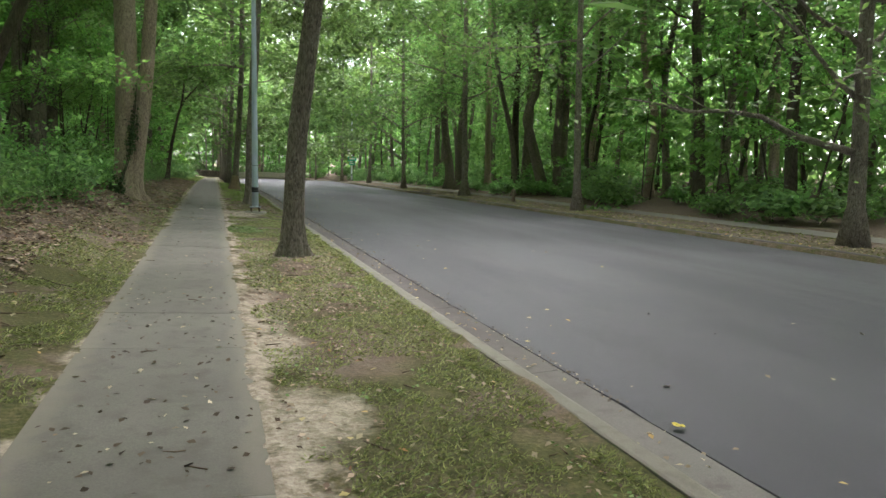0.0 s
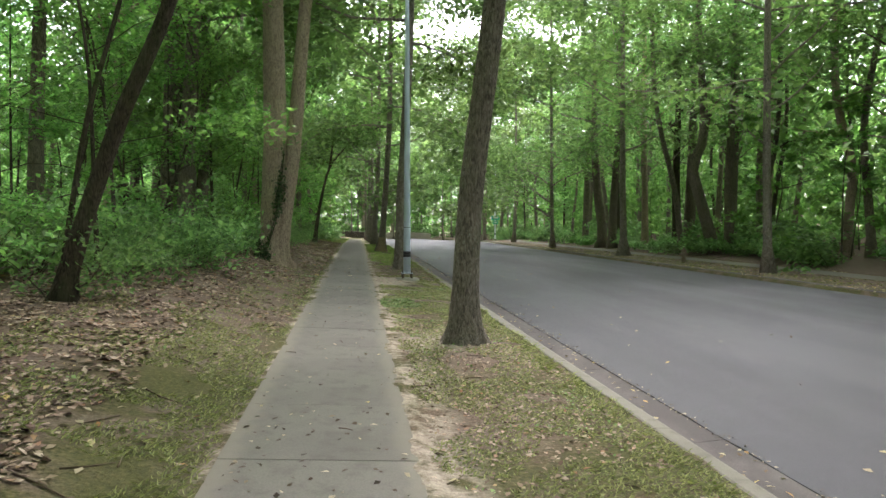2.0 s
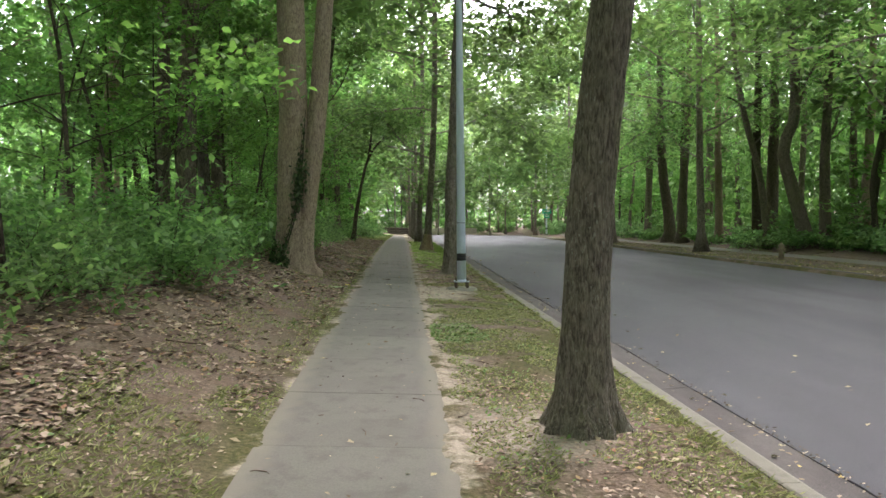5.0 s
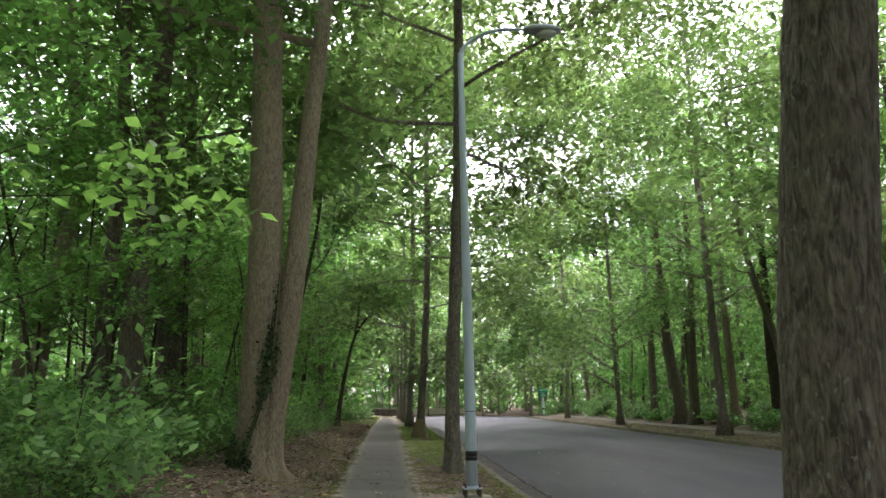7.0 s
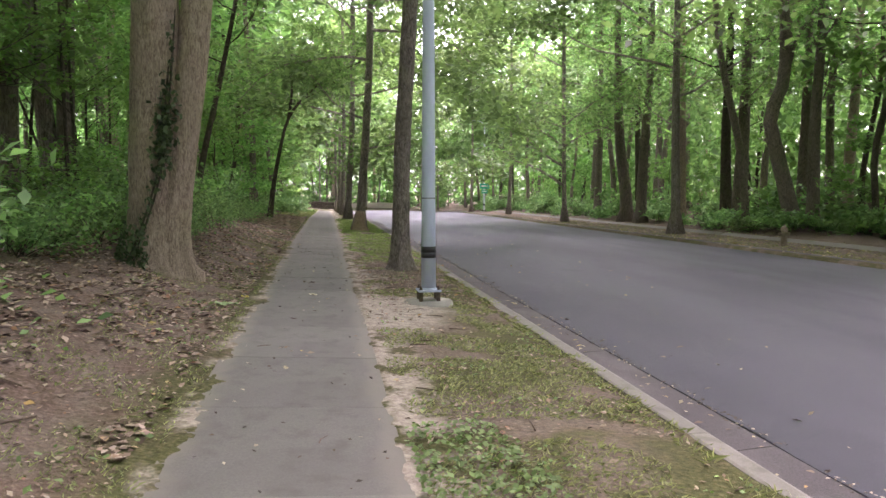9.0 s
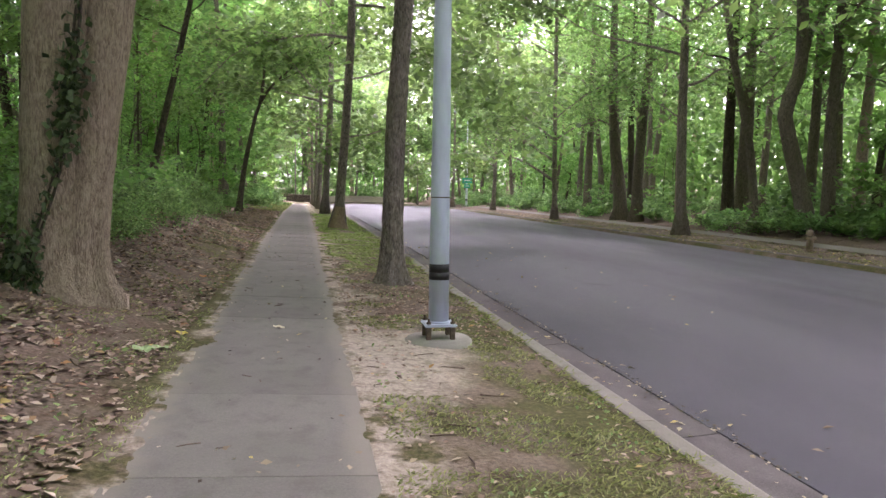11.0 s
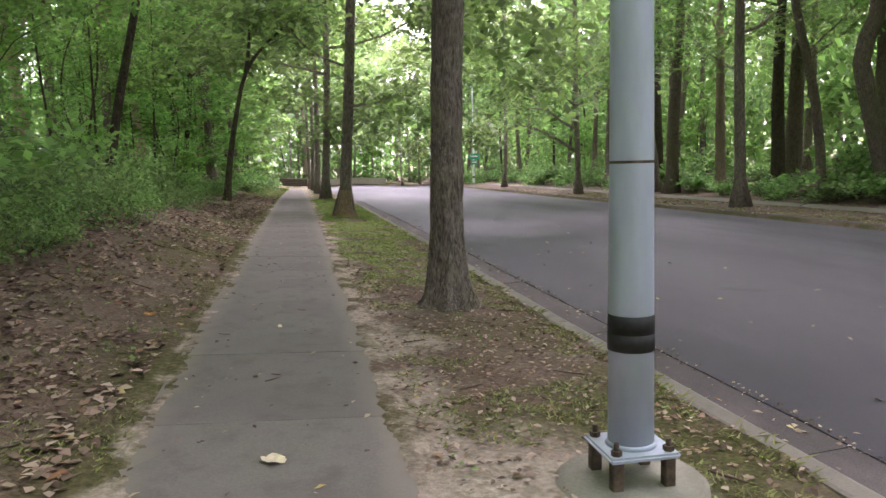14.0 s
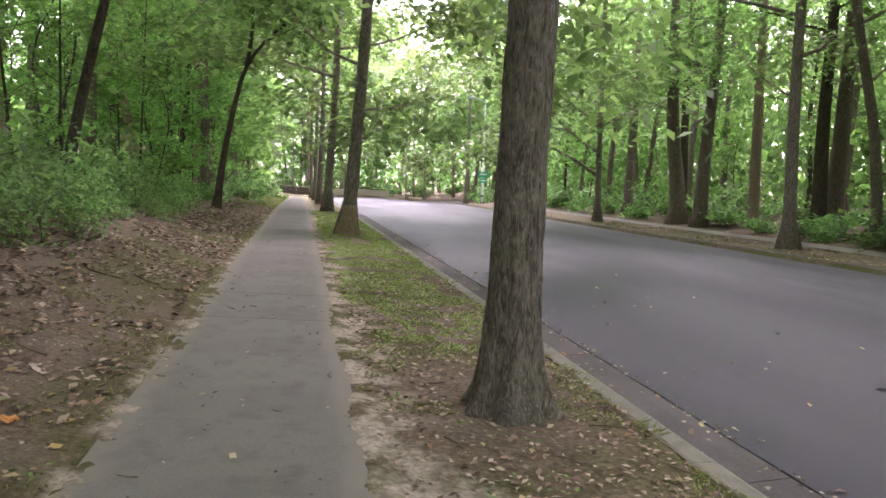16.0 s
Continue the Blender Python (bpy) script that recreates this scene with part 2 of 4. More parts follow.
# ---- building helpers ----
def mesh_of(name, verts, faces, material=None, smooth=False):
    me = bpy.data.meshes.new(name)
    me.from_pydata([tuple(v) for v in verts], [], [tuple(f) for f in faces])
    if material:
        me.materials.append(material)
    if smooth:
        me.polygons.foreach_set("use_smooth", [True] * len(me.polygons))
    me.update()
    return me


def part(name, bm, material, parent=None, label="", smooth=False):
    """Links a bmesh, or a finished mesh, as one mesh object under a thing or a part."""
    if isinstance(bm, bmesh.types.BMesh):
        me = bpy.data.meshes.new(name)
        bm.to_mesh(me)
        bm.free()
        me.materials.append(material)
        if smooth:
            me.polygons.foreach_set("use_smooth", [True] * len(me.polygons))
    else:
        me = bm
    ob = new(name, me)
    ob.parent = parent
    return tagged(ob, label)


def tube(points, radii, sides=8, shape=None):
    """Vertices and faces of a tapered tube along points. shape(angle, ring, radius) may change a radius."""
    pts = [Vector(p) for p in points]
    vs, fs = [], []
    for i, p in enumerate(pts):
        d = (pts[min(i + 1, len(pts) - 1)] - pts[max(i - 1, 0)]).normalized()
        a = d.orthogonal() if abs(d.z) < 0.8 else Vector((1, 0, 0)) - d * d.x
        a = a.normalized()
        b = d.cross(a)
        for k in range(sides):
            w = 2 * math.pi * k / sides
            r = radii[i] if shape is None else shape(w, p, radii[i])
            vs.append(p + (a * math.cos(w) + b * math.sin(w)) * r)
    for i in range(len(pts) - 1):
        for k in range(sides):
            q = (k + 1) % sides
            fs.append((i * sides + k, i * sides + q, (i + 1) * sides + q, (i + 1) * sides + k))
    fs.append(tuple(range(sides))[::-1])
    fs.append(tuple(range((len(pts) - 1) * sides, len(pts) * sides)))
    return vs, fs


def joined(*pieces):
    vs, fs = [], []
    for v, f in pieces:
        n = len(vs)
        vs += v
        fs += [tuple(i + n for i in q) for q in f]
    return vs, fs


def box_bm(x, y, z, at=(0, 0, 0), bevel=0.0, segments=2):
    bm = bmesh.new()
    bmesh.ops.create_cube(bm, size=1, matrix=Matrix.LocRotScale(Vector(at), None, (x, y, z)))
    if bevel:
        bmesh.ops.bevel(bm, geom=bm.edges[:], offset=bevel, segments=segments, affect="EDGES")
    return bm


def rod_bm(r1, r2, depth, m, segs=20, bevel=0.0):
    bm = bmesh.new()
    bmesh.ops.create_cone(bm, cap_ends=True, segments=segs, radius1=r1, radius2=r2, depth=depth, matrix=m)
    if bevel:
        rims = [e for e in bm.edges if len(e.link_faces) == 2 and max(len(f.verts) for f in e.link_faces) > 4]
        bmesh.ops.bevel(bm, geom=rims, offset=bevel, segments=2, affect="EDGES")
    return bm


def merge(*bms):
    out = bmesh.new()
    for b in bms:
        me = bpy.data.meshes.new("piece")
        b.to_mesh(me)
        b.free()
        out.from_mesh(me)
        bpy.data.meshes.remove(me)
    return out


def leaves(name, centres, size, rng, material, width=0.5, flat=0.6, droop=0.25):
    """One mesh of many folded leaves, one kite each, at the centres."""
    c = np.asarray(centres, float)
    n = len(c)
    az = rng.uniform(0, 2 * np.pi, n)
    el = rng.normal(-droop, 1 - flat, n)
    along = np.stack([np.cos(az) * np.cos(el), np.sin(az) * np.cos(el), np.sin(el)], 1)
    tip = rng.normal(0, 1 - flat, n)
    side = np.stack([-np.sin(az) * np.cos(tip), np.cos(az) * np.cos(tip), np.sin(tip)], 1)
    up = np.cross(along, side)
    s = (size * rng.uniform(0.6, 1.3, n))[:, None]
    v = np.stack([c - along * s * 0.5, c + side * s * width * 0.5 + up * s * 0.08, c + along * s * 0.5, c - side * s * width * 0.5 + up * s * 0.08], 1).reshape(-1, 3)
    me = bpy.data.meshes.new(name)
    me.vertices.add(4 * n)
    me.vertices.foreach_set("co", v.astype(np.float32).ravel())
    me.loops.add(4 * n)
    me.loops.foreach_set("vertex_index", np.arange(4 * n, dtype=np.int32))
    me.polygons.add(n)
    me.polygons.foreach_set("loop_start", np.arange(0, 4 * n, 4, dtype=np.int32))
    me.materials.append(material)
    me.update(calc_edges=True)
    me.validate()
    return me


# ---- the lie of the land ----
PX = [-400, -60, -20, -8, -4.5, -3.2, -2.4, -1.7, -1.06, 0.26, 1.2, 2.15, 2.75, 7.9, 13.0, 13.25, 15.0, 17.4, 22, 60, 400]
PZ = [6.0, 2.4, 1.3, 0.85, 0.66, 0.52, 0.31, 0.05, -0.07, -0.13, -0.16, -0.23, -0.34, -0.22, -0.45, -0.36, -0.37, -0.33, 0.0, 1.0, 4.0]


def lie(x, y):
    """Height of the land at x, y."""
    z = np.interp(x, PX, PZ)
    bank = np.clip((np.asarray(y, float) - 6) / 14, 0, 1) * 0.45 + 0.55 - 0.6 * np.clip((np.asarray(y, float) - 36) / 20, 0, 1)
    z = np.where(np.asarray(x) < -1.06, -0.07 + (z + 0.07) * bank, z)
    near = np.interp(y, [10, 20, 34, 56, 100, 250], [0.0, 0.04, 0.05, -0.09, -0.93, -2.4])
    far = np.interp(y, [-40, 22, 86, 100, 250], [0.37, 0.0, -0.42, -0.9, -2.4])
    w = np.clip((np.asarray(x, float) - 3) / 9, 0, 1)
    z = z + near * (1 - w) + far * w
    return z


SW0, SW1 = -1.07, 0.27


def drift(y):
    """How far the near kerb lies off its straight line at y."""
    return float(np.interp(y, [-20, 3, 27, 45, 100], [0.3, 0.23, -0.09, -0.12, -0.12]))


def warp(x, y):
    """x moved with the near kerb, fading out over the verge and the road."""
    return x + drift(y) * float(np.interp(x, [0.5, 1.9, 3.2, 8.0], [0, 1, 1, 0]))


def bumps(x, y, s=1.0):
    return 0.02 * noise.noise((x * 1.1 * s, y * 1.1 * s, 0.0)) + 0.012 * noise.noise((x * 4.0, y * 4.0, 3.0))


def grid_mesh(name, xs, ys, height, material, smooth=True):
    nx = len(xs)
    vs = [(warp(x, y), y, height(x, y)) for y in ys for x in xs]
    fs = [(j * nx + i, j * nx + i + 1, (j + 1) * nx + i + 1, (j + 1) * nx + i) for j in range(len(ys) - 1) for i in range(nx - 1)]
    return mesh_of(name, vs, fs, material, smooth)


def ground_height(x, y):
    z = float(lie(x, y))
    if -1.03 < x < 0.23 and y < 128:
        return z - 0.12
    if 2.27 < x < 13.2 and y < 128:
        return z - 0.25
    if 2.12 < x <= 2.27 and y < 99:
        return float(lie(2.15, y)) + 0.014 + 0.035 * noise.noise((y * 1.3, x * 3, 5)) + 0.02 * noise.noise((y * 6, x * 9, 2)) - 0.3 * (x - 2.14)
    if 99.5 < y < 109.5:
        return z - 0.2
    if 16.05 < x < 17.25:
        return z - 0.1
    fade = min(1.0, abs(x + 1.03) * 5, abs(x - 0.23) * 5)
    return z + bumps(x, y) * fade * (2.5 if x < -2.5 or x > 18 else 1.0)


gx = [-400, -250, -150, -90, -60, -45, -36, -30, -25, -21, -18, -15.5, -13.5, -12]
gx += list(np.arange(-11, -1.12, 0.22)) + [-1.1, -1.04, -1.02, -0.4, 0.22, 0.24, 0.30]
gx += list(np.arange(0.45, 2.1, 0.16)) + [2.11, 2.15, 2.19, 2.23, 2.26, 2.275, 2.5, 5, 8, 11, 13.15, 13.22, 13.6, 14.2, 14.8, 15.4, 16.0, 16.07, 16.6, 17.23, 17.3, 18, 19, 20, 21.5, 23, 25, 28, 32, 37, 43, 50, 60, 80, 110, 160, 260, 400]
gy = [-300, -150, -80, -45, -30, -20, -14, -10, -7, -5] + list(np.arange(-3.5, 36, 0.25)) + list(np.arange(36.5, 62, 0.8)) + list(np.arange(63, 99, 2)) + [99.3, 99.7, 102, 105, 107, 109.3, 109.7, 112, 118, 125, 135, 150, 170, 200, 260, 400, 700]
ground = tagged(new("ground", grid_mesh("ground", gx, gy, ground_height, M_GROUND)), "brown leaf litter, moss and thin grass on uneven sandy soil", "ground", kind="structure")

# ---- road, kerbs ----
rx = [2.79, 2.805, 3.4, 4.5, 6, 7.9, 9.5, 11, 12.2, 13.02]
ry = [-200, -100, -50, -25, -12] + list(np.arange(-6, 46, 0.2)) + list(np.arange(46, 98, 2.0)) + [99.4]


def road_height(x, y):
    """The asphalt's crown, and its worn lip along the gutter."""
    z = float(lie(x, y)) + 0.002 * noise.noise((x, y * 0.5, 9))
    return z - 0.03 if x < 2.8 else z + (0.004 + 0.008 * noise.noise((y * 2.1, 4, 1)) if x < 2.82 else 0.01)


me = grid_mesh("road", rx, ry, road_height, M_ROAD, False)
for vert in me.vertices:
    if vert.co.x < 3.25 and vert.co.y > -7:
        vert.co.x += 0.022 * noise.noise((vert.co.y * 1.9, 0.0, 7.0)) + 0.012 * noise.noise((vert.co.y * 7, 0.0, 3.0))
road = tagged(new("road", me), "smooth worn grey asphalt street, lightly crowned", "road", kind="structure")
cross = tagged(new("road_crossing", grid_mesh("road_crossing", [-120, -60, -30, -10, 2.72, 7.9, 13.02, 25, 50, 120], [99.4, 102, 105, 107, 109.6], lambda x, y: float(lie(min(max(x, 2.75), 13), y)), M_ROAD)), "grey asphalt side street at the end of the road", "road", kind="structure")


def kerb_section(side, part_of):
    """Cross-section points (x, z offset from the land's top line) of a rolled kerb, or of its gutter pan."""
    if part_of == "kerb":
        return [(0.0, -0.3), (0.0, 0.012), (0.02, 0.02), (0.13, 0.018), (0.165, 0.005), (0.185, -0.03), (0.2, -0.085), (0.22, -0.10), (0.22, -0.3)]
    return [(0.222, -0.3), (0.222, -0.102), (0.30, -0.118), (0.622, -0.096), (0.63, -0.11), (0.63, -0.3)]


def extruded(section, x0, sign, y0, y1, step):
    ys = list(np.arange(y0, y1, step)) + [y1]
    n = len(section)
    vs = [(warp(x0 + sign * dx, y), y, float(lie(x0, y)) + dz) for y in ys for dx, dz in section]
    fs = []
    for j in range(len(ys) - 1):
        for i in range(n - 1):
            q = (j * n + i, j * n + i + 1, (j + 1) * n + i + 1, (j + 1) * n + i)
            fs.append(q if sign < 0 else q[::-1])
    fs.append(tuple(range(n)))
    fs.append(tuple(range((len(ys) - 1) * n, len(ys) * n))[::-1])
    return vs, fs


kerb_near = tagged(new("kerb_near"), "pale weathered concrete kerb with gutter pan", "kerb", kind="structure")
kerb_far = tagged(new("kerb_far"), "weathered concrete kerb littered with leaves", "kerb", kind="structure")

# ---- pavement base ----
pavement = tagged(new("pavement"), "narrow worn concrete footpath with shallow joints", "pavement", kind="structure")
pavement_far = tagged(new("pavement_far", grid_mesh("pavement_far", [16.05, 16.6, 17.25], [-60, -20] + list(np.arange(-10, 98, 2.0)) + [99], lambda x, y: float(lie(x, y)) + 0.02, M_SLAB)), "concrete footpath on the opposite side", "pavement", kind="structure")


# ---- trees ----
def bent(points, n):
    """n points evenly along a polyline, rounded at its corners."""
    p = [Vector(q) for q in points]
    for _ in range(2):
        q = [p[0]]
        for a, b in zip(p, p[1:]):
            q += [a.lerp(b, 0.25), a.lerp(b, 0.75)]
        p = q + [p[-1]]
    d = [0.0]
    for a, b in zip(p, p[1:]):
        d.append(d[-1] + (b - a).length)
    out = []
    for s in np.linspace(0, d[-1], n):
        i = min(max(int(np.searchsorted(d, s)) - 1, 0), len(p) - 2)
        out.append(p[i].lerp(p[i + 1], (s - d[i]) / max(d[i + 1] - d[i], 1e-6)))
    return out


def trunk_mesh(line, r0, r1, rings, sides, material, seed=0, flare=0.9, ridge=0.0, lobes=5):
    """A tapered trunk along line, flared into roots at its foot."""
    pts = bent(line, rings)
    z0, h = pts[0].z, max(pts[-1].z - pts[0].z, 0.1)
    radii = [r0 + (r1 - r0) * ((p.z - z0) / h) ** 0.8 for p in pts]

    def shape(w, p, r):
        u = max(p.z, 0.0)
        k = 1 + flare * math.exp(-u / 0.34) * (0.62 + 0.16 * math.cos(lobes * w + seed) + 0.12 * math.cos((lobes + 3) * w + 2 * seed))
        k += flare * 0.5 * math.exp(-u / 0.09) * (0.8 + 0.6 * math.cos((lobes + 2) * w + seed + 4 * u) + 0.3 * math.cos(3 * w - seed))
        k += 0.03 * noise.noise((math.cos(w) * 1.4 + seed * 3, math.sin(w) * 1.4, p.z * 0.9))
        if ridge:
            f = noise.noise((math.cos(w) * 6.5 + seed, math.sin(w) * 6.5, p.z * 1.6 + 0.4 * math.sin(3 * w)))
            k += ridge * (abs(f) * 2 - 0.5) + ridge * 0.5 * noise.noise((math.cos(w) * 17, math.sin(w) * 17, p.z * 5))
        return r * max(k, 0.6)

    v, f = tube(pts, radii, sides, shape)
    return mesh_of("trunk", v, f, material, True), pts, radii


def limb_lines(rng, start, az, elev, length, r, twigs=5, droop=0.5, wiggle=0.12, sides=6):
    """A limb with its twigs: tube pieces, and the places where leaves hang."""
    n = 7 if sides > 4 else 5
    line, d = [Vector(start)], Vector((math.cos(az) * math.cos(elev), math.sin(az) * math.cos(elev), math.sin(elev)))
    for i in range(n):
        d = (d + Vector((rng.normal(0, wiggle), rng.normal(0, wiggle), rng.normal(0, wiggle) - droop * 0.09 * (i > 2)))).normalized()
        line.append(line[-1] + d * length / n)
    radii = [r * (1 - 0.85 * i / n) for i in range(n + 1)]
    pieces, spots = [tube(line, radii, sides)], []
    for k in range(twigs):
        i = int(rng.integers(2, n))
        base = line[i].lerp(line[i + 1], rng.uniform())
        side = rng.choice([-1, 1]) * rng.uniform(0.5, 1.2)
        dd = (line[i + 1] - line[i]).normalized()
        dd = (Matrix.Rotation(side, 3, "Z") @ dd + Vector((0, 0, rng.normal(0.05, 0.2)))).normalized()
        tl = length * rng.uniform(0.22, 0.5)
        tw = [base, base + dd * tl * 0.5 + Vector((0, 0, 0.04 * tl)), base + dd * tl - Vector((0, 0, 0.1 * tl * droop))]
        pieces.append(tube(tw, [radii[i] * 0.45, radii[i] * 0.3, 0.004], 4))
        for s in (0.35, 0.65, 0.9, 1.05):
            spots.append(tw[0].lerp(tw[2], s))
    spots += [line[i] for i in range(3, n + 1)]
    return pieces, spots


def spread(rng, spots, count, sx, sz):
    s = np.array([tuple(p) for p in spots])
    pick = s[rng.integers(0, len(s), count)]
    return pick + np.clip(rng.normal(0, 1, (count, 3)), -1.7, 1.7) * np.array([sx, sx, sz])


def grow(name, at, rng, line, r0, r1, crown_base, reach, limbs, count, leaf, bark_m, leaf_m, label, category="tree", group="", fine=False, flare=0.9, droop=0.5, sx=0.4, sz=0.22, width=0.5, elev=(0.1, 0.7), lobes=5, twigs=6, sides=12, bare_limbs=(), thin=0, clear=None):
    """A whole tree: Empty > trunk, limbs, twigs, crown."""
    tree = tagged(new(name), label, category, group)
    tree.matrix_basis = pose(*at)
    seed = float(rng.uniform(0, 6))
    me, pts, radii = trunk_mesh(line, r0, r1, 120 if fine else 20, 48 if fine else sides, bark_m, seed, flare, 0.075 if fine else 0.0, lobes)
    part("trunk", me, bark_m, tree)
    spots, small = [], []
    az = rng.uniform(0, 6.28)
    zs = np.linspace(crown_base, pts[-1].z - 0.3, limbs) + rng.normal(0, 0.25, limbs)
    for i, z in enumerate(zs):
        k = min(range(len(pts)), key=lambda q: abs(pts[q].z - z))
        az += 2.4 + rng.normal(0, 0.35)
        u = i / max(limbs - 1, 1)
        ln = reach * (1.0 - 0.38 * u ** 2) * rng.uniform(0.8, 1.15)
        pieces, sp = limb_lines(rng, pts[k], az, rng.uniform(*elev) + 0.35 * u, ln, min(radii[k] * 0.42, 0.014 * ln + 0.01), twigs, droop, 0.15, 6 if sides > 8 else 4)
        part("limb", mesh_of("limb", *pieces[0], bark_m, True), bark_m, tree)
        small += pieces[1:]
        spots += sp
    for z, az, el, ln, r in bare_limbs:
        k = min(range(len(pts)), key=lambda q: abs(pts[q].z - z))
        pieces, sp = limb_lines(rng, pts[k], az, el, ln, r, 5, droop, 0.18)
        part("limb", mesh_of("limb", *pieces[0], bark_m, True), bark_m, tree, "long bare limb")
        small += pieces[1:]
        spots += sp[-6:]
    spots += [pts[-1]] * 3
    if clear:
        spots = [p for p in spots if not clear(p)]
    if thin:
        low = min(p.z for p in spots)
        spots = [p for p in spots if rng.uniform() < math.exp(-(p.z - low) / thin)]
    if small:
        tagged(part("twig_growth", mesh_of("twig_growth", *joined(*small), bark_m, True), bark_m, tree), kind="stuff")
    part("crown", leaves("crown", spread(rng, spots, count, sx, sz), leaf, rng, leaf_m, width), leaf_m, tree)
    return tree


def at_ground(x, y, sink=0.0):
    return (x, y, float(lie(x, y)) - sink)


def placed(proto, x, y, turn, scale=1.0, lean=(0, 0)):
    return copy_thing(proto, pose(*at_ground(x, y, 0.02), lean[0], lean[1], turn) @ Matrix.Scale(scale, 4))


# street trees of the near verge, one by one
NEAR = [
    ("broad dark-barked oak leaning over the mossy verge", 1.28, 13.1, [(0, 0, -0.25), (0.02, 0, 0.5), (0.05, 0, 1.25), (0.11, 0, 2.1), (0.21, 0, 2.95), (0.42, 0, 4.6), (0.8, 0.1, 8), (0.9, 0, 20)], 0.182, 6.0),
    ("dark upright oak with ribbed bark beside the lamp post", 1.24, 27.85, [(0, 0, -0.25), (0.01, 0, 0.6), (0.03, 0, 1.5), (0.06, 0, 2.6), (0.17, 0, 4.3), (0.38, 0, 8.3), (0.5, 0, 21)], 0.168, 6.0),
    ("slim dark oak with bark stripped off its foot", 1.1, 42.5, [(0, 0, -0.25), (0.1, 0, 1.5), (0.3, 0, 4), (0.5, 0, 8), (0.5, 0, 21)], 0.17, 8.2),
    ("straight grey-barked oak on the green verge", 1.05, 55.6, [(0, 0, -0.25), (0.05, 0, 2), (0.3, 0, 5), (0.4, 0, 22)], 0.18, 9.0),
]
rng = np.random.default_rng(11)
street = []
for i, (label, x, y, line, r, reach) in enumerate(NEAR):
    bare = ((3.4, 0.3, 0.25, 3.2, 0.04), (3.9, 2.9, 0.3, 3.4, 0.045), (3.0, 0.8, 0.1, 2.0, 0.03)) if i > 1 else ()
    t = grow("oak_tree", at_ground(x, y), rng, line, r, 0.08, (9.2, 7.8, 7.0, 6.4)[i], reach, 20, (15000, 24000, 28000, 24000)[i], (0.2, 0.26, 0.33, 0.4)[i], B_OAK, L_OAK, label, group="street trees", fine=i < 2, droop=0.8, sx=0.95, sz=0.4, width=0.5, elev=(-0.05, 0.45), flare=0.95, bare_limbs=bare, clear=(lambda p: p.y < -2.0 and p.z < 11) if i == 1 else None)
    street.append(t)
v, f = tube(bent([(0.0, -0.02, -0.1), (0.02, -0.02, 0.3), (0.05, -0.02, 0.75)], 10), [0.43, 0.38, 0.325, 0.29, 0.262, 0.243, 0.23, 0.219, 0.206, 0.185], 14, lambda w, p, r: r if math.sin(w) < -0.1 + 0.3 * math.sin(9 * p.z) else r * 0.6)
part("bare_patch", mesh_of("bare_patch", v, f, M_BARE, True), M_BARE, street[2], "pale stripped wood at the foot")
low_oaks = []
for k in range(2):
    low_oaks.append(grow("oak_tree", at_ground((1.0, 15.2)[k], (69.5, 76)[k]), rng, [(0, 0, -0.2), (0.1, 0, 2), (0.2, 0, 5), (0.1, 0, 21)], 0.18, 0.05, 5.6, 6.4, 12, 5800, 0.52, B_OAK, L_OAK, "dark oak in the row far down the street", group="street trees", droop=0.9, sx=0.9, sz=0.5, width=0.62, elev=(0.0, 0.5), twigs=4, sides=8))
for i, (x, y, s) in enumerate([(1.0, 83, 1), (1.0, -13, 1), (1.0, 95.5, 1), (15.0, 92, 1), (15.0, -3, 1), (12.5, 113.5, 0.7), (14.6, 113, 0.7), (5.5, 121, 0.6), (-1, 119, 0.6), (22, 112, 0.9), (-8, 113, 0.9), (8, 132, 0.9), (0, 134, 1), (16, 131, 1), (-7, 130, 1), (3, 143, 1.1), (12, 145, 1.1), (20, 122, 1), (30, 118, 1)]):
    placed(low_oaks[i % 2], x, y, 40 + 95 * i, s)
# unseen oaks added beside and behind the start, to shade the ground there
placed(street[3], 1.15, -2.6, 140)
placed(street[2], -3.2, 0.2, 60, 1.05)
# oak added to shade the left bank; its crown is mostly above the view
placed(street[2], -5.8, 30.5, 200, 1.15)
# more oaks with trunks out of view, added to shade path and road
for i, (x, y, s) in enumerate([(1.0, -8.5, 1.2), (15.2, 6.5, 1.2), (15.2, -9, 1.3), (1.0, -20, 1.3), (-4.5, -7, 1.2), (15.0, -19, 1.3)]):
    placed(low_oaks[i % 2], x, y, 30 + 77 * i, s)

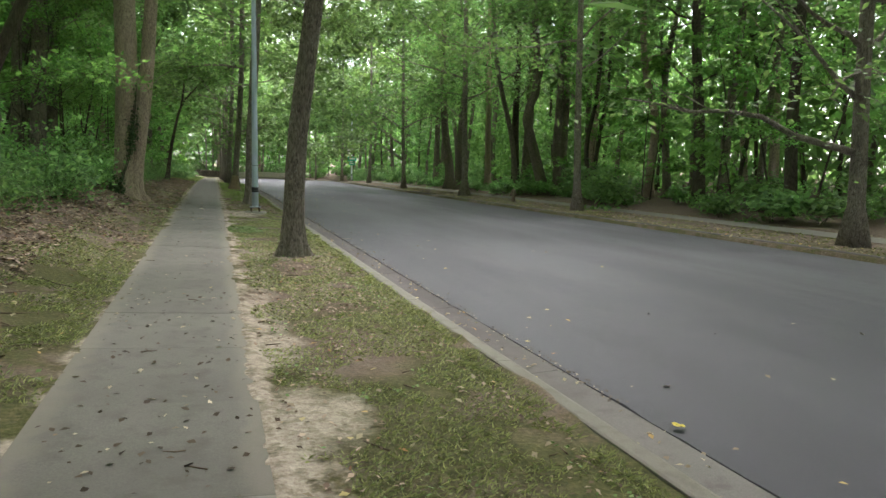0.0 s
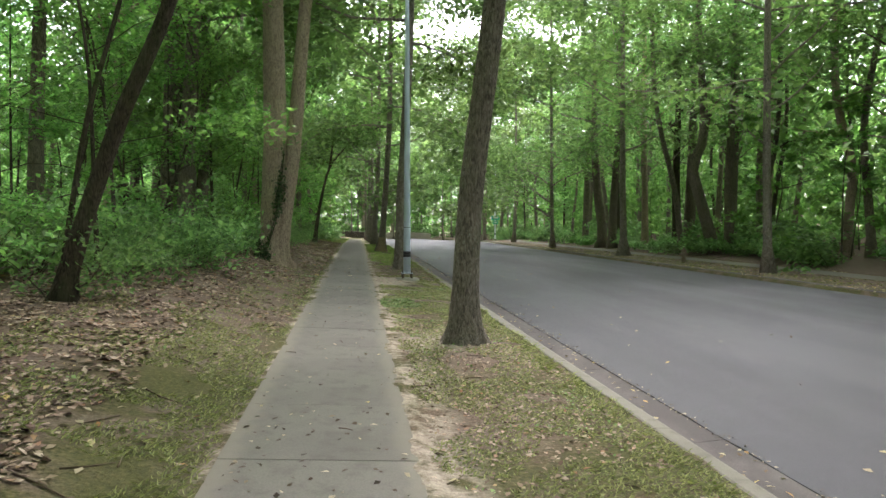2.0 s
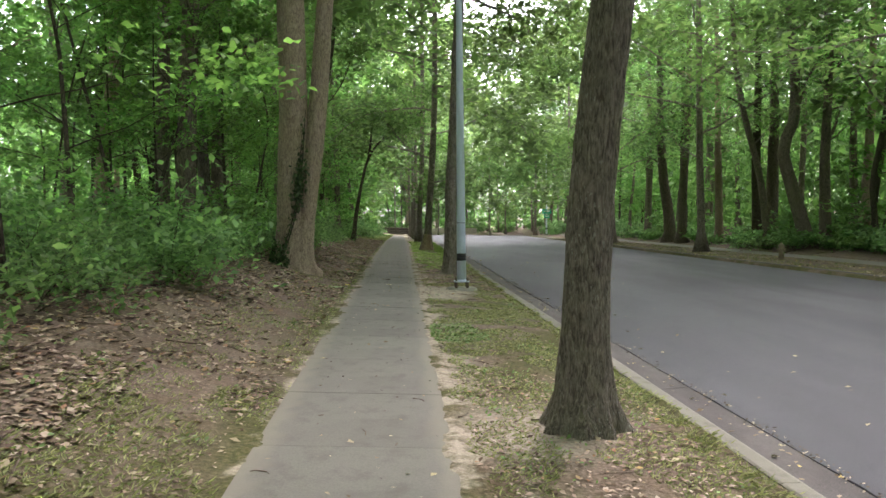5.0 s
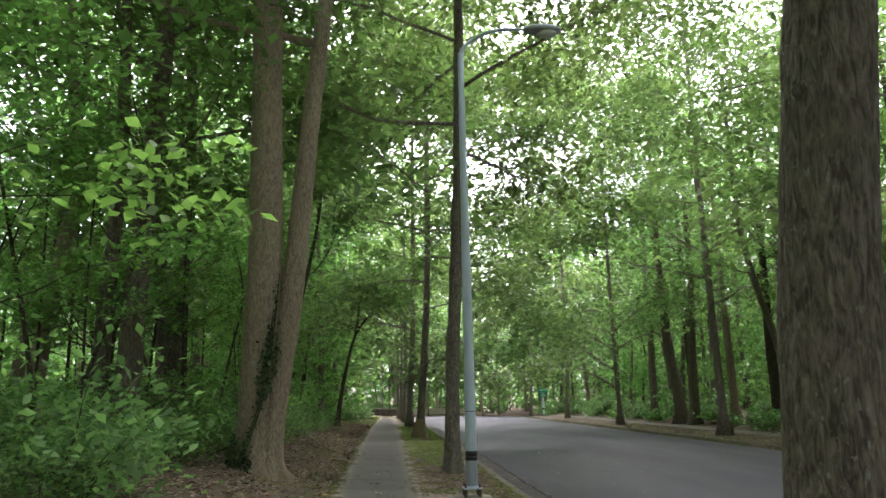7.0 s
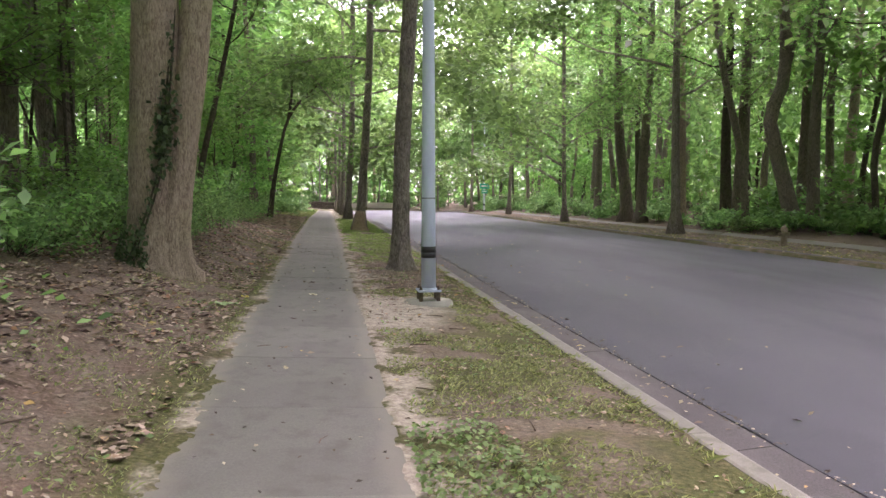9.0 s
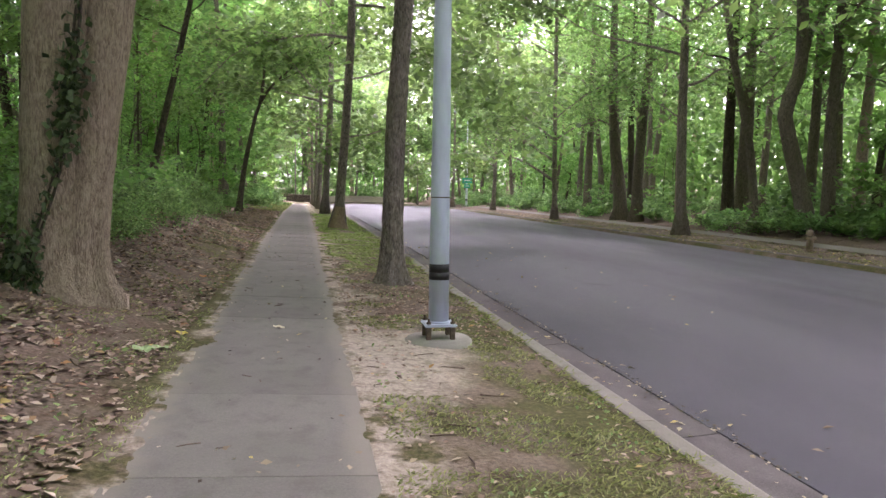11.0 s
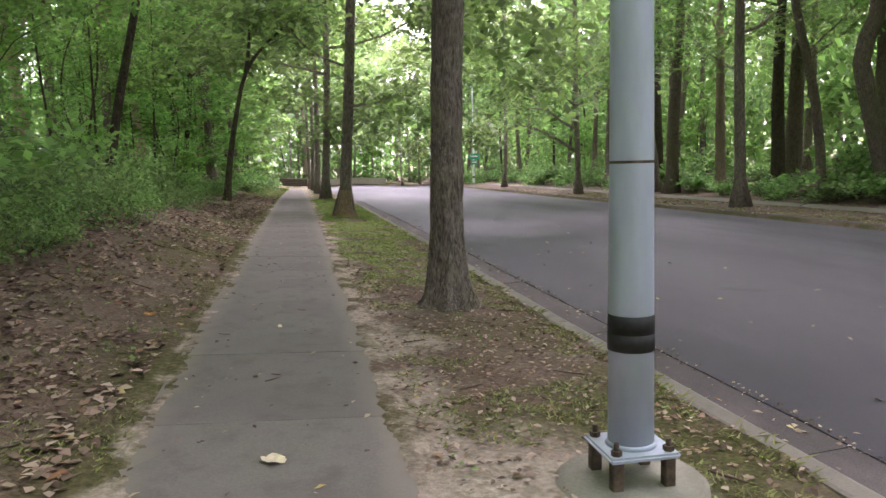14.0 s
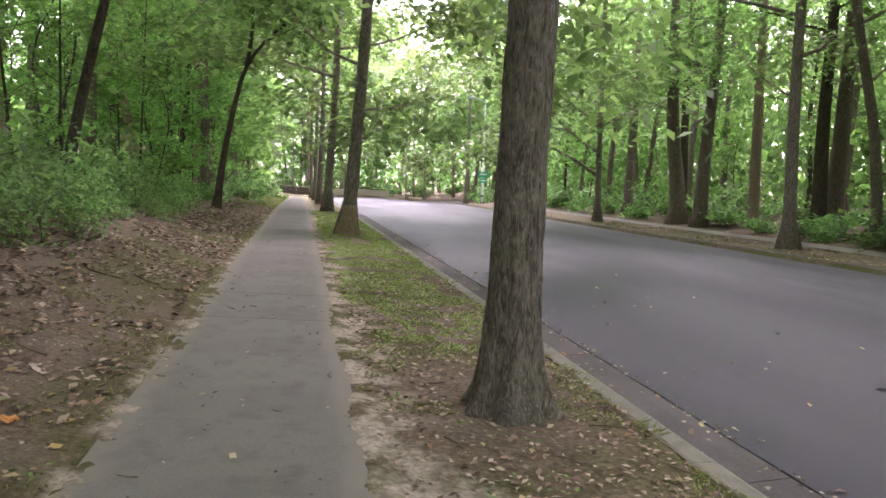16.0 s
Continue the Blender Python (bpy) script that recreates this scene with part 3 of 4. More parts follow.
# street trees across the road
FAR = [
    ("low-branched dark oak beside the far kerb", 15.0, 14.6, 0.22, 6.0, 8.2),
    ("straight brown oak on the leaf-strewn far verge", 14.9, 29.2, 0.17, 6.2, 8.2),
    ("forked dark oak on the far verge beside the hydrant", 14.9, 44.3, 0.21, 6.2, 8.2),
    ("slender oak with long sweeping bare lower limbs", 14.7, 59.2, 0.16, 5.6, 8.2),
]
for i, (label, x, y, r, cb, reach) in enumerate(FAR):
    bare = ((2.7, 3.0, 0.5, 6.0, 0.1), (3.3, 3.7, 0.4, 5.5, 0.08), (3.9, 2.3, 0.6, 5.0, 0.075), (4.4, 0.2, 0.6, 4.5, 0.07), (4.9, 3.2, 0.7, 4.5, 0.07)) if i in (0, 3) else ((4.2, 2.6, 0.5, 2.6, 0.045),)
    t = grow("oak_tree", at_ground(x, y), rng, [(0, 0, -0.2), (-0.05, 0, 2), (-0.1, 0.1, 5), (-0.3, 0, 23)], r, 0.06, cb, reach, 24, (20000, 22000, 25000, 25000)[i], (0.22, 0.31, 0.34, 0.36)[i], B_OAK, L_OAK, label, group="street trees", droop=0.6, sx=1.05, sz=0.45, width=0.5, elev=(0.0, 0.5), flare=0.9, bare_limbs=bare)
    street.append(t)


# twin-trunked tulip tree on the bank
def twin_tree():
    tree = tagged(new("tulip_tree"), "huge twin-trunked pale brown tree with ivy at its foot", "tree")
    tree.matrix_basis = pose(*at_ground(-2.37, 24.2, 0.05))
    r = np.random.default_rng(5)
    spots, small = [], []
    for seed, line, r0, r1 in ((1.0, [(-0.1, 0.02, -0.3), (-0.1, 0.02, 0.8), (-0.05, 0, 2.2), (0.0, 0, 3.8), (-0.07, 0, 8.4), (0.0, 0, 17)], 0.35, 0.2), (2.2, [(0.1, -0.03, -0.3), (0.13, -0.02, 0.7), (0.28, 0.0, 1.8), (0.43, 0.03, 2.7), (0.54, 0.05, 3.8), (0.77, 0.15, 6.7), (0.96, 0.2, 8.4), (1.5, 0.4, 15)], 0.25, 0.1)):
        me, pts, radii = trunk_mesh(line, r0, r1, 120, 56, B_TULIP, seed, 0.62, 0.06, 5)
        part("trunk", me, B_TULIP, tree)
        for i in range(6):
            k = int(len(pts) * (0.55 + 0.43 * i / 5)) - 1
            pieces, sp = limb_lines(r, pts[k], 1.2 + 2.4 * i + seed, 0.35, 5.2, 0.09, 6)
            part("limb", mesh_of("limb", *pieces[0], B_TULIP, True), B_TULIP, tree)
            small += pieces[1:]
            spots += sp
    tagged(part("twig_growth", mesh_of("twig_growth", *joined(*small), B_TULIP, True), B_TULIP, tree), kind="stuff")
    part("crown", leaves("crown", spread(r, spots, 9000, 0.95, 0.45), 0.24, r, L_WOOD, 0.6), L_WOOD, tree)
    # ivy: a clump at the foot, a stem slanting up the bark, a dense patch in the fork
    way = [(-0.42, -0.42, -0.1), (-0.24, -0.42, 0.45), (-0.06, -0.4, 0.95), (0.06, -0.34, 1.45), (0.14, -0.28, 2.2), (0.19, -0.2, 2.9), (0.22, -0.14, 3.5)]
    v, f = joined(*[tube(bent([(x + 0.04 * k, y + 0.015 * k, z) for x, y, z in way], 20), [0.014] * 20, 6) for k in range(2)])
    vine = part("vine", mesh_of("vine", v, f, B_DARK, True), B_DARK, tree, "dark ivy stem climbing the bark")
    c = []
    for k in range(1060):
        if k < 480:
            z, w = abs(r.normal(0, 0.3)), r.uniform(3.4, 4.7)
            rad = 0.42 + 0.3 * math.exp(-z / 0.25)
            c.append((math.cos(w) * rad - 0.08, math.sin(w) * rad, z - 0.05))
        elif k < 860:
            z = r.normal(1.95, 0.33)
            c.append((0.13 + 0.05 * (z - 2) + r.normal(0, 0.07), -0.31 + 0.07 * (z - 2) + r.normal(0, 0.045), z))
        else:
            z = r.uniform(0.2, 3.4)
            mx, my = (float(np.interp(z, [p[2] for p in way], [p[q] for p in way])) for q in (0, 1))
            c.append((mx + r.normal(0, 0.035), my - 0.02 + r.normal(0, 0.03), z))
    part("ivy", leaves("ivy", c, 0.085, r, L_IVY, 0.9, 0.2, 0.9), L_IVY, vine, "glossy dark green ivy leaves")
    return tree


twin_tree()

# trees of the woods that stand out
grow("leaning_tree", at_ground(-3.92, 13.2), rng, [(-0.03, 0, -0.2), (0.0, 0, 0.1), (0.29, 0, 1.06), (0.75, 0, 2.4), (1.17, 0.05, 3.35), (1.45, 0.1, 4.1), (2.3, 0.2, 7), (2.9, 0.3, 10)], 0.13, 0.05, 4.6, 3.4, 6, 4200, 0.2, B_DARK, L_WOOD, "dark slender tree leaning towards the footpath", "tree", fine=False, flare=0.5, width=0.6)
grow("leaning_tree", at_ground(-4.2, 37.4), rng, [(0, 0, -0.2), (0.35, 0, 1.8), (0.82, 0, 3.7), (1.2, 0.1, 5.5), (1.5, 0.2, 7), (1.8, 0.2, 10)], 0.115, 0.04, 4.2, 3.2, 6, 3600, 0.22, B_DARK, L_WOOD, "thin black-barked tree leaning out of the wood", "tree", flare=0.5, width=0.6)
grow("leaning_tree", at_ground(-2.6, 47.0), rng, [(0, 0, -0.2), (0.2, 0, 1.5), (0.5, 0, 3.0), (0.85, 0, 4.4), (1.7, 0.1, 5.4), (2.7, 0.2, 6.2), (4.0, 0.2, 6.8)], 0.13, 0.03, 5.2, 2.6, 6, 3600, 0.2, B_DARK, L_WOOD, "thin forked tree arching over the footpath", "tree", flare=0.5, width=0.5, bare_limbs=((4.3, 0.3, 1.35, 3.5, 0.07),))
grow("crooked_tree", at_ground(19.6, 42.8), rng, [(0, 0, -0.2), (-0.3, 0, 1.0), (-0.95, 0, 3.1), (-1.38, 0, 4.5), (-1.38, 0, 5.0), (-0.72, 0, 6.1), (-0.8, 0, 8.6), (-1.1, 0, 11), (-1.2, 0, 15)], 0.37, 0.13, 9, 3.5, 6, 3000, 0.24, B_WOOD, L_WOOD, "brown tree with a sharp crook in its trunk", "tree", flare=0.4, width=0.5, bare_limbs=((6.3, 0.2, 1.15, 4.2, 0.13),))
# trunks that can be told apart at the wood's edge across the road: x, y, rise of the trunk line, radius
EDGE = [
    (18.0, 57.2, [(-0.1, 2), (-0.5, 4), (-0.75, 8)], 0.42, B_WOOD, "thick brown tree at the edge of the wood"),
    (18.0, 55.1, [(0.0, 2), (0.1, 4.5), (0.45, 9)], 0.34, B_WOOD, "upright brown tree at the edge of the wood"),
    (20.0, 54.1, [(0.0, 2), (-0.1, 6), (-0.15, 9)], 0.27, B_TULIP, "pale upright tree behind the verge"),
    (21.0, 51.0, [(-0.05, 2), (-0.15, 5), (0.0, 9)], 0.33, B_DARK, "dark thick tree inside the wood"),
    (18.6, 44.9, [(-0.2, 2), (-0.5, 4), (-1.4, 7), (-1.9, 10)], 0.19, B_WOOD, "slim grey tree leaning along the wood's edge"),
    (22.0, 51.5, [(0.1, 2), (0.2, 6), (0.25, 12)], 0.44, B_WOOD, "massive grey tree deep in the wood"),
    (20.5, 43.0, [(0.0, 2), (-0.1, 4), (0.15, 9)], 0.29, B_WOOD, "straight brown tree beside a crooked one"),
    (21.0, 39.8, [(-0.1, 1.5), (-0.3, 3), (0.35, 5.5), (0.5, 9)], 0.13, B_DARK, "thin dark bent tree in the undergrowth"),
    (22.0, 35.0, [(0.1, 2), (0.3, 4.2), (-0.6, 6.5), (-0.8, 9)], 0.24, B_TULIP, "brown tree forking above the undergrowth"),
    (20.5, 28.5, [(-0.1, 2), (-0.3, 4.5), (-0.7, 7.5), (-0.7, 11)], 0.29, B_DARK, "dark tree with a bowed trunk"),
    (20.0, 22.4, [(-0.1, 1.6), (-0.25, 3.4), (-0.1, 7)], 0.25, B_DARK, "dark tree rising from dense shrubs"),
    (21.5, 26.0, [(0.1, 2), (0.3, 4.5), (0.8, 8)], 0.14, B_WOOD, "slender grey tree leaning into the wood"),
    (23.0, 47.5, [(0.0, 2), (0.1, 6), (0.1, 11)], 0.28, B_WOOD, "grey tree inside the wood"),
    (19.4, 66.0, [(0.0, 2), (0.1, 6), (0.1, 11)], 0.32, B_WOOD, "brown tree far along the wood's edge"),
    (20.8, 62.0, [(0.0, 2), (-0.2, 6), (-0.1, 11)], 0.26, B_DARK, "dark tree far along the wood's edge"),
    (-5.0, 24.9, [(0.1, 2), (0.25, 5), (0.55, 9)], 0.25, B_WOOD, "big grey-brown tree behind the undergrowth"),
    (-6.3, 29.5, [(0.0, 2), (0.15, 5), (0.2, 9)], 0.2, B_WOOD, "grey tree inside the wood by the footpath"),
]
for x, y, line, r, mat, label in EDGE:
    top = (line[-1][0], 0.2, 17)
    bare = ((5.2, rng.uniform(0, 6.28), 0.6, 2.6, 0.05), (6.8, rng.uniform(0, 6.28), 0.5, 2.6, 0.05))
    grow("woodland_tree", at_ground(x, y), rng, [(0, 0, -0.2), *((dx, 0, z) for dx, z in line), top], r, 0.1, 7.4, 4.0, 8, 3000, 0.24, mat, L_WOOD, label, "tree", flare=0.55, width=0.5, sx=0.8, sz=0.3, bare_limbs=bare)

grow("sapling", at_ground(-4.45, 14.5), rng, [(0, 0, -0.2), (0.2, 0, 1.2), (0.45, 0, 2.6), (0.85, 0.1, 4.0), (1.2, 0.1, 5.5), (1.7, 0.2, 8)], 0.05, 0.02, 4.2, 2.2, 5, 1500, 0.16, B_DARK, L_YOUNG, "thin dark sapling bending beside a leaning tree", "sapling", flare=0.3, width=0.6)

# ---- woods: prototypes, then copies ----
rng = np.random.default_rng(23)


def tall_tree(k, at, count, leaf, twigs, sides, sx, thin):
    bend = rng.normal(0, 0.4, 3)
    line = [(0, 0, -0.2), (bend[0] * 0.3, 0, 2.5), (bend[0], bend[1], 6), (bend[2], bend[1], 11), (bend[1], bend[2], 20)]
    label = ("tall straight woodland tree with mossy grey bark", "tall pale brown woodland tree", "slim dark woodland tree", "tall woodland tree with a high crown")[k]
    return grow("woodland_tree", at, rng, line, (0.19, 0.25, 0.13, 0.22)[k], 0.05, (5.5, 4.5, 3.4, 7.0)[k], 4.2, 10, count, leaf, (B_WOOD, B_TULIP, B_DARK, B_WOOD)[k], L_WOOD, label, group="woodland trees", sx=sx, sz=sx * 0.6, width=0.6, twigs=twigs, sides=sides, thin=thin)


tall = [tall_tree(k, at_ground(-7 - 1.5 * k, 20 + 9 * k), 2500, 0.27, 3, 8, 0.85, 20.0) for k in range(4)]
tall_far = [tall_tree(k, at_ground(-20 - 2 * k, 20 + 9 * k), 880, 0.7, 1, 5, 1.2, 30.0) for k in range(4)]


def sapling(at, count, leaf, twigs):
    bend = rng.normal(0, 0.5, 2)
    line = [(0, 0, -0.15), (bend[0] * 0.3, bend[1] * 0.3, 1.5), (bend[0], bend[1], 4), (bend[1], bend[0], 6.5)]
    return grow("sapling", at, rng, line, 0.045, 0.015, 0.8, 2.4, 9, count, leaf, B_DARK, L_YOUNG, "thin understorey sapling with layered bright green leaves", "sapling", "understorey saplings", sx=0.3, sz=0.1, width=0.65, elev=(0.05, 0.6), flare=0.3, twigs=twigs, sides=7)


young = [sapling(at_ground(-4.4 - 0.9 * k, 16 + 7 * k), 2300, 0.125, 4) for k in range(4)]
young_far = [sapling(at_ground(19.5 + 0.9 * k, 26 + 7 * k), 760, 0.34, 2) for k in range(3)]


def shrub(at, rng, height, reach, count, leaf, label, n=6, twigs=2):
    bush = tagged(new("shrub"), label, "shrub", "undergrowth")
    bush.matrix_basis = pose(*at)
    pieces, spots = [], []
    for i in range(n):
        a = rng.uniform(0, 6.28)
        pc, sp = limb_lines(rng, (rng.normal(0, 0.1), rng.normal(0, 0.1), -0.05), a, rng.uniform(0.5, 1.3), height * rng.uniform(0.7, 1.2), 0.012, twigs, 1.2, 0.2, 4)
        pieces += pc
        spots += sp
    v, f = joined(*pieces)
    tagged(part("stem_clump", mesh_of("stem_clump", v, f, B_DARK, True), B_DARK, bush), kind="stuff")
    part("foliage", leaves("foliage", spread(rng, spots, count, reach * 0.2, height * 0.13), leaf, rng, L_SHRUB, 0.6, 0.55), L_SHRUB, bush)
    return bush


shrubs = [shrub(at_ground(-4.0 - 0.6 * k, 13 + 4 * k), rng, (0.9, 1.3, 0.6, 1.6)[k], (1.2, 1.5, 1.1, 1.6)[k], (820, 980, 680, 1050)[k], (0.1, 0.118, 0.088, 0.128)[k], "dark green leafy shrub at the edge of the wood") for k in range(4)]
shrubs_far = [shrub(at_ground(18.6 + 0.5 * k, 33 + 4 * k), rng, (1.0, 1.4, 0.8)[k], (1.6, 1.8, 1.5)[k], 400, (0.23, 0.27, 0.21)[k], "dense fresh green undergrowth bush across the road", 3, 1) for k in range(3)]


def scatter(rng, n, x0, x1, y0, y1, gap, edge=1.0):
    """Places at random in a rectangle, no closer than gap; edge above 1 crowds them towards x0."""
    got = []
    for _ in range(n * 30):
        if len(got) == n:
            break
        x, y = x0 + (x1 - x0) * rng.uniform() ** edge, rng.uniform(y0, y1)
        if all((x - a) ** 2 + (y - b) ** 2 > gap * gap for a, b in got):
            got.append((x, y))
    return got


def thicket(kinds, n, x0, x1, y0, y1, gap, edge, s0, s1):
    for x, y in scatter(rng, n, x0, x1, y0, y1, gap, edge):
        if (x + 2.4) ** 2 + (y - 24.2) ** 2 > 1.3 and (x + 3.7) ** 2 + (y - 12.9) ** 2 > 1 and not (x > -5.6 and 8.5 < y < 13.2):
            placed(kinds[int(rng.integers(len(kinds)))], x, y, rng.uniform(0, 360), rng.uniform(s0, s1))


thicket(tall, 25, -4.8, -15, 0, 62, 2.6, 1.0, 0.85, 1.2)
thicket(tall, 20, 22.5, 30, 12, 84, 2.4, 1.0, 0.9, 1.3)
thicket(tall_far, 26, -13, -36, -10, 112, 2.4, 1.0, 0.85, 1.25)
thicket(tall_far, 30, -4.5, -14, 60, 112, 2.2, 1.0, 0.85, 1.2)
thicket(tall_far, 58, 22, 50, -14, 125, 2.2, 1.4, 0.95, 1.35)
thicket(tall_far, 14, -5, -20, -18, 0, 2.5, 1.0, 0.9, 1.2)
thicket(tall_far, 46, -40, 55, 132, 168, 3.4, 1.0, 1.0, 1.5)
thicket(young, 50, -4.7, -10, 2, 52, 1.2, 1.3, 0.65, 1.2)
thicket(young_far, 30, -4.0, -12, 50, 108, 1.6, 1.3, 0.8, 1.3)
thicket(young, 10, 19.6, 26, 5, 26, 1.4, 1.2, 0.8, 1.2)
thicket(shrubs_far, 34, -2.5, -4.2, 54, 108, 1.0, 1.0, 0.5, 0.9)
thicket(young_far, 22, 21, 34, 24, 112, 1.6, 1.2, 0.5, 0.95)
thicket(shrubs, 62, -3.4, -8, 14, 52, 0.7, 1.4, 0.65, 1.2)
thicket(shrubs, 18, -3.35, -5.2, 17.5, 25.5, 0.6, 1.0, 0.5, 0.85)
thicket(shrubs, 34, -2.85, -4.3, 26.5, 47, 0.6, 1.2, 0.4, 0.72)
thicket(shrubs, 26, -5.0, -8.5, 3, 13.6, 0.7, 1.3, 0.65, 1.2)
thicket(shrubs_far, 36, -3.3, -8, 50, 105, 0.9, 1.3, 0.8, 1.3)
thicket(shrubs_far, 112, 17.9, 25, 6, 112, 0.8, 1.5, 0.8, 1.4)
thicket(shrubs_far, 60, -30, 40, 129, 140, 1.2, 1.0, 1.0, 2.2)
thicket(young_far, 30, -30, 45, 128, 150, 1.8, 1.0, 1.0, 1.6)


# far woods that close the place
def far_woods(x0, y0, x1, y1, n):
    r = np.random.default_rng(int(abs(x0) + abs(y1)))
    u = r.uniform(0, 1, n)
    h = 23 * r.uniform(0, 1, n) ** 0.95
    x, y = x0 + (x1 - x0) * u, y0 + (y1 - y0) * u
    x, y = x + r.normal(0, 3, n), y + r.normal(0, 3, n)
    if abs(x0) < 35:
        h *= 0.5
    h *= 0.75 + 0.25 * np.sin(u * 37) * np.sin(u * 91)
    return np.stack([x, y, lie(x, y) + h], 1)


for a in ((-37, -15, -37, 125, 20000), (56, -15, 56, 135, 16000), (-50, 174, 70, 174, 16000), (40, -5, 40, 125, 15000), (32, 5, 32, 120, 14000), (-27, -5, -27, 115, 14000), (-45, -28, 60, -28, 9000)):
    tagged(new("far_woods", leaves("far_woods", far_woods(*a), 1.4 if a[1] == 174 else 0.7 if abs(a[0]) < 35 else 0.95, rng, L_WOOD, 0.6, 0.05)), "dense green woods in the distance", "woods", kind="stuff")


# ---- lamp posts ----
def lamp_post(at, label, tall_z, arm):
    post = tagged(new("street_lamp"), label, "street lamp", "street lamps")
    post.matrix_basis = pose(*at)
    part("footing", rod_bm(0.345, 0.33, 0.16, pose(0, 0, -0.04), 40, 0.02), M_FOOT, post, "round concrete footing", True)
    part("base_plate", box_bm(0.32, 0.32, 0.026, (0, 0, 0.178), 0.01), M_STEEL, post)
    for sx in (-1, 1):
        for sy in (-1, 1):
            part("bolt", merge(box_bm(0.05, 0.05, 0.13, (sx * 0.118, sy * 0.118, 0.1), 0.006, 1), rod_bm(0.012, 0.012, 0.06, pose(sx * 0.118, sy * 0.118, 0.215), 8), rod_bm(0.024, 0.024, 0.022, pose(sx * 0.118, sy * 0.118, 0.203), 6)), M_RUST, post, "rusty anchor bolt")
    v, f = tube([(0, 0, z) for z in np.linspace(0.19, tall_z, 12)], list(np.linspace(0.1, 0.052, 12)), 28)
    part("pole", mesh_of("pole", v, f, M_STEEL, True), M_STEEL, post)
    part("weld_collar", rod_bm(0.112, 0.102, 0.02, pose(0, 0, 0.2), 28), M_STEEL, post, smooth=True)
    part("tape", merge(rod_bm(0.1005, 0.1, 0.085, pose(0, 0, 0.73), 28), rod_bm(0.1015, 0.1005, 0.075, pose(0, 0, 0.655), 28)), M_TAPE, post, "black tape band", True)
    part("seam", rod_bm(0.0935, 0.093, 0.012, pose(0, 0, 1.42), 28), M_RUST, post, "dark joint line")
    line = bent([(0, 0, tall_z - 0.1), (0.05, 0, tall_z + 0.15), (arm * 0.45, 0, tall_z + 0.48), (arm, 0, tall_z + 0.5)], 14)
    v, f = tube(line, list(np.linspace(0.045, 0.03, 14)), 12)
    part("arm", mesh_of("arm", v, f, M_STEEL, True), M_STEEL, post)
    bm = bmesh.new()
    bmesh.ops.create_uvsphere(bm, u_segments=20, v_segments=10, radius=0.5, matrix=Matrix.LocRotScale((arm + 0.3, 0, tall_z + 0.5), None, (0.75, 0.3, 0.2)))
    head = part("lamp_head", bm, M_LAMP, post, "grey cobra-head lamp", True)
    bm = bmesh.new()
    bmesh.ops.create_uvsphere(bm, u_segments=16, v_segments=8, radius=0.5, matrix=Matrix.LocRotScale((arm + 0.38, 0, tall_z + 0.44), None, (0.42, 0.24, 0.2)))
    part("lens", bm, M_LENS, head, "frosted lens", True)
    return post


lamp_post(at_ground(1.205, 23.5), "galvanised steel lamp post with black tape on a round footing", 7.9, 1.25)


# ---- sign post and hydrant across the road ----
M_SIGN = plain("green_sign_sheet", (0.03, 0.34, 0.21), 0.45, 0, 0.1)
M_WHITE = plain("white_lettering", (0.75, 0.76, 0.74), 0.5, 0, 0.05)
M_HYD = plain("weathered_hydrant_paint", (0.21, 0.16, 0.115), 0.7, 0.0, 0.35, 14)
far_post = lamp_post(at_ground(15.2, 86.1), "slim pale lamp post with green street signs, far down the street", 8.4, -1.4)
# the post's steel again, brightened to offset the shade it stands in
M_PALE = plain("pale_brightened_steel", (0.66, 0.7, 0.74), 0.5, 0, 0.08, 6)
for ob in far_post.children:
    if ob.data.materials[0] == M_STEEL:
        ob.data.materials[0] = M_PALE


def street_sign(at, w, h):
    s = tagged(new("street_sign"), "small green street name sign on a lamp post", "sign", "street signs")
    s.matrix_basis = pose(*at)
    part("panel", box_bm(w, 0.012, h, bevel=0.004, segments=1), M_SIGN, s)
    part("lettering", box_bm(w * 0.66, 0.004, h * 0.22, (0, -0.0095, 0.05 * h)), M_WHITE, s, "white lettering bar")
    part("bracket", box_bm(0.05, 0.1, 0.05, (0, 0.055, 0)), M_STEEL, s)
    return s


zp = float(lie(15.2, 86.1))
street_sign((15.2, 85.93, zp + 2.5), 0.95, 0.5)
street_sign((15.2, 85.93, zp + 1.98), 0.6, 0.36)


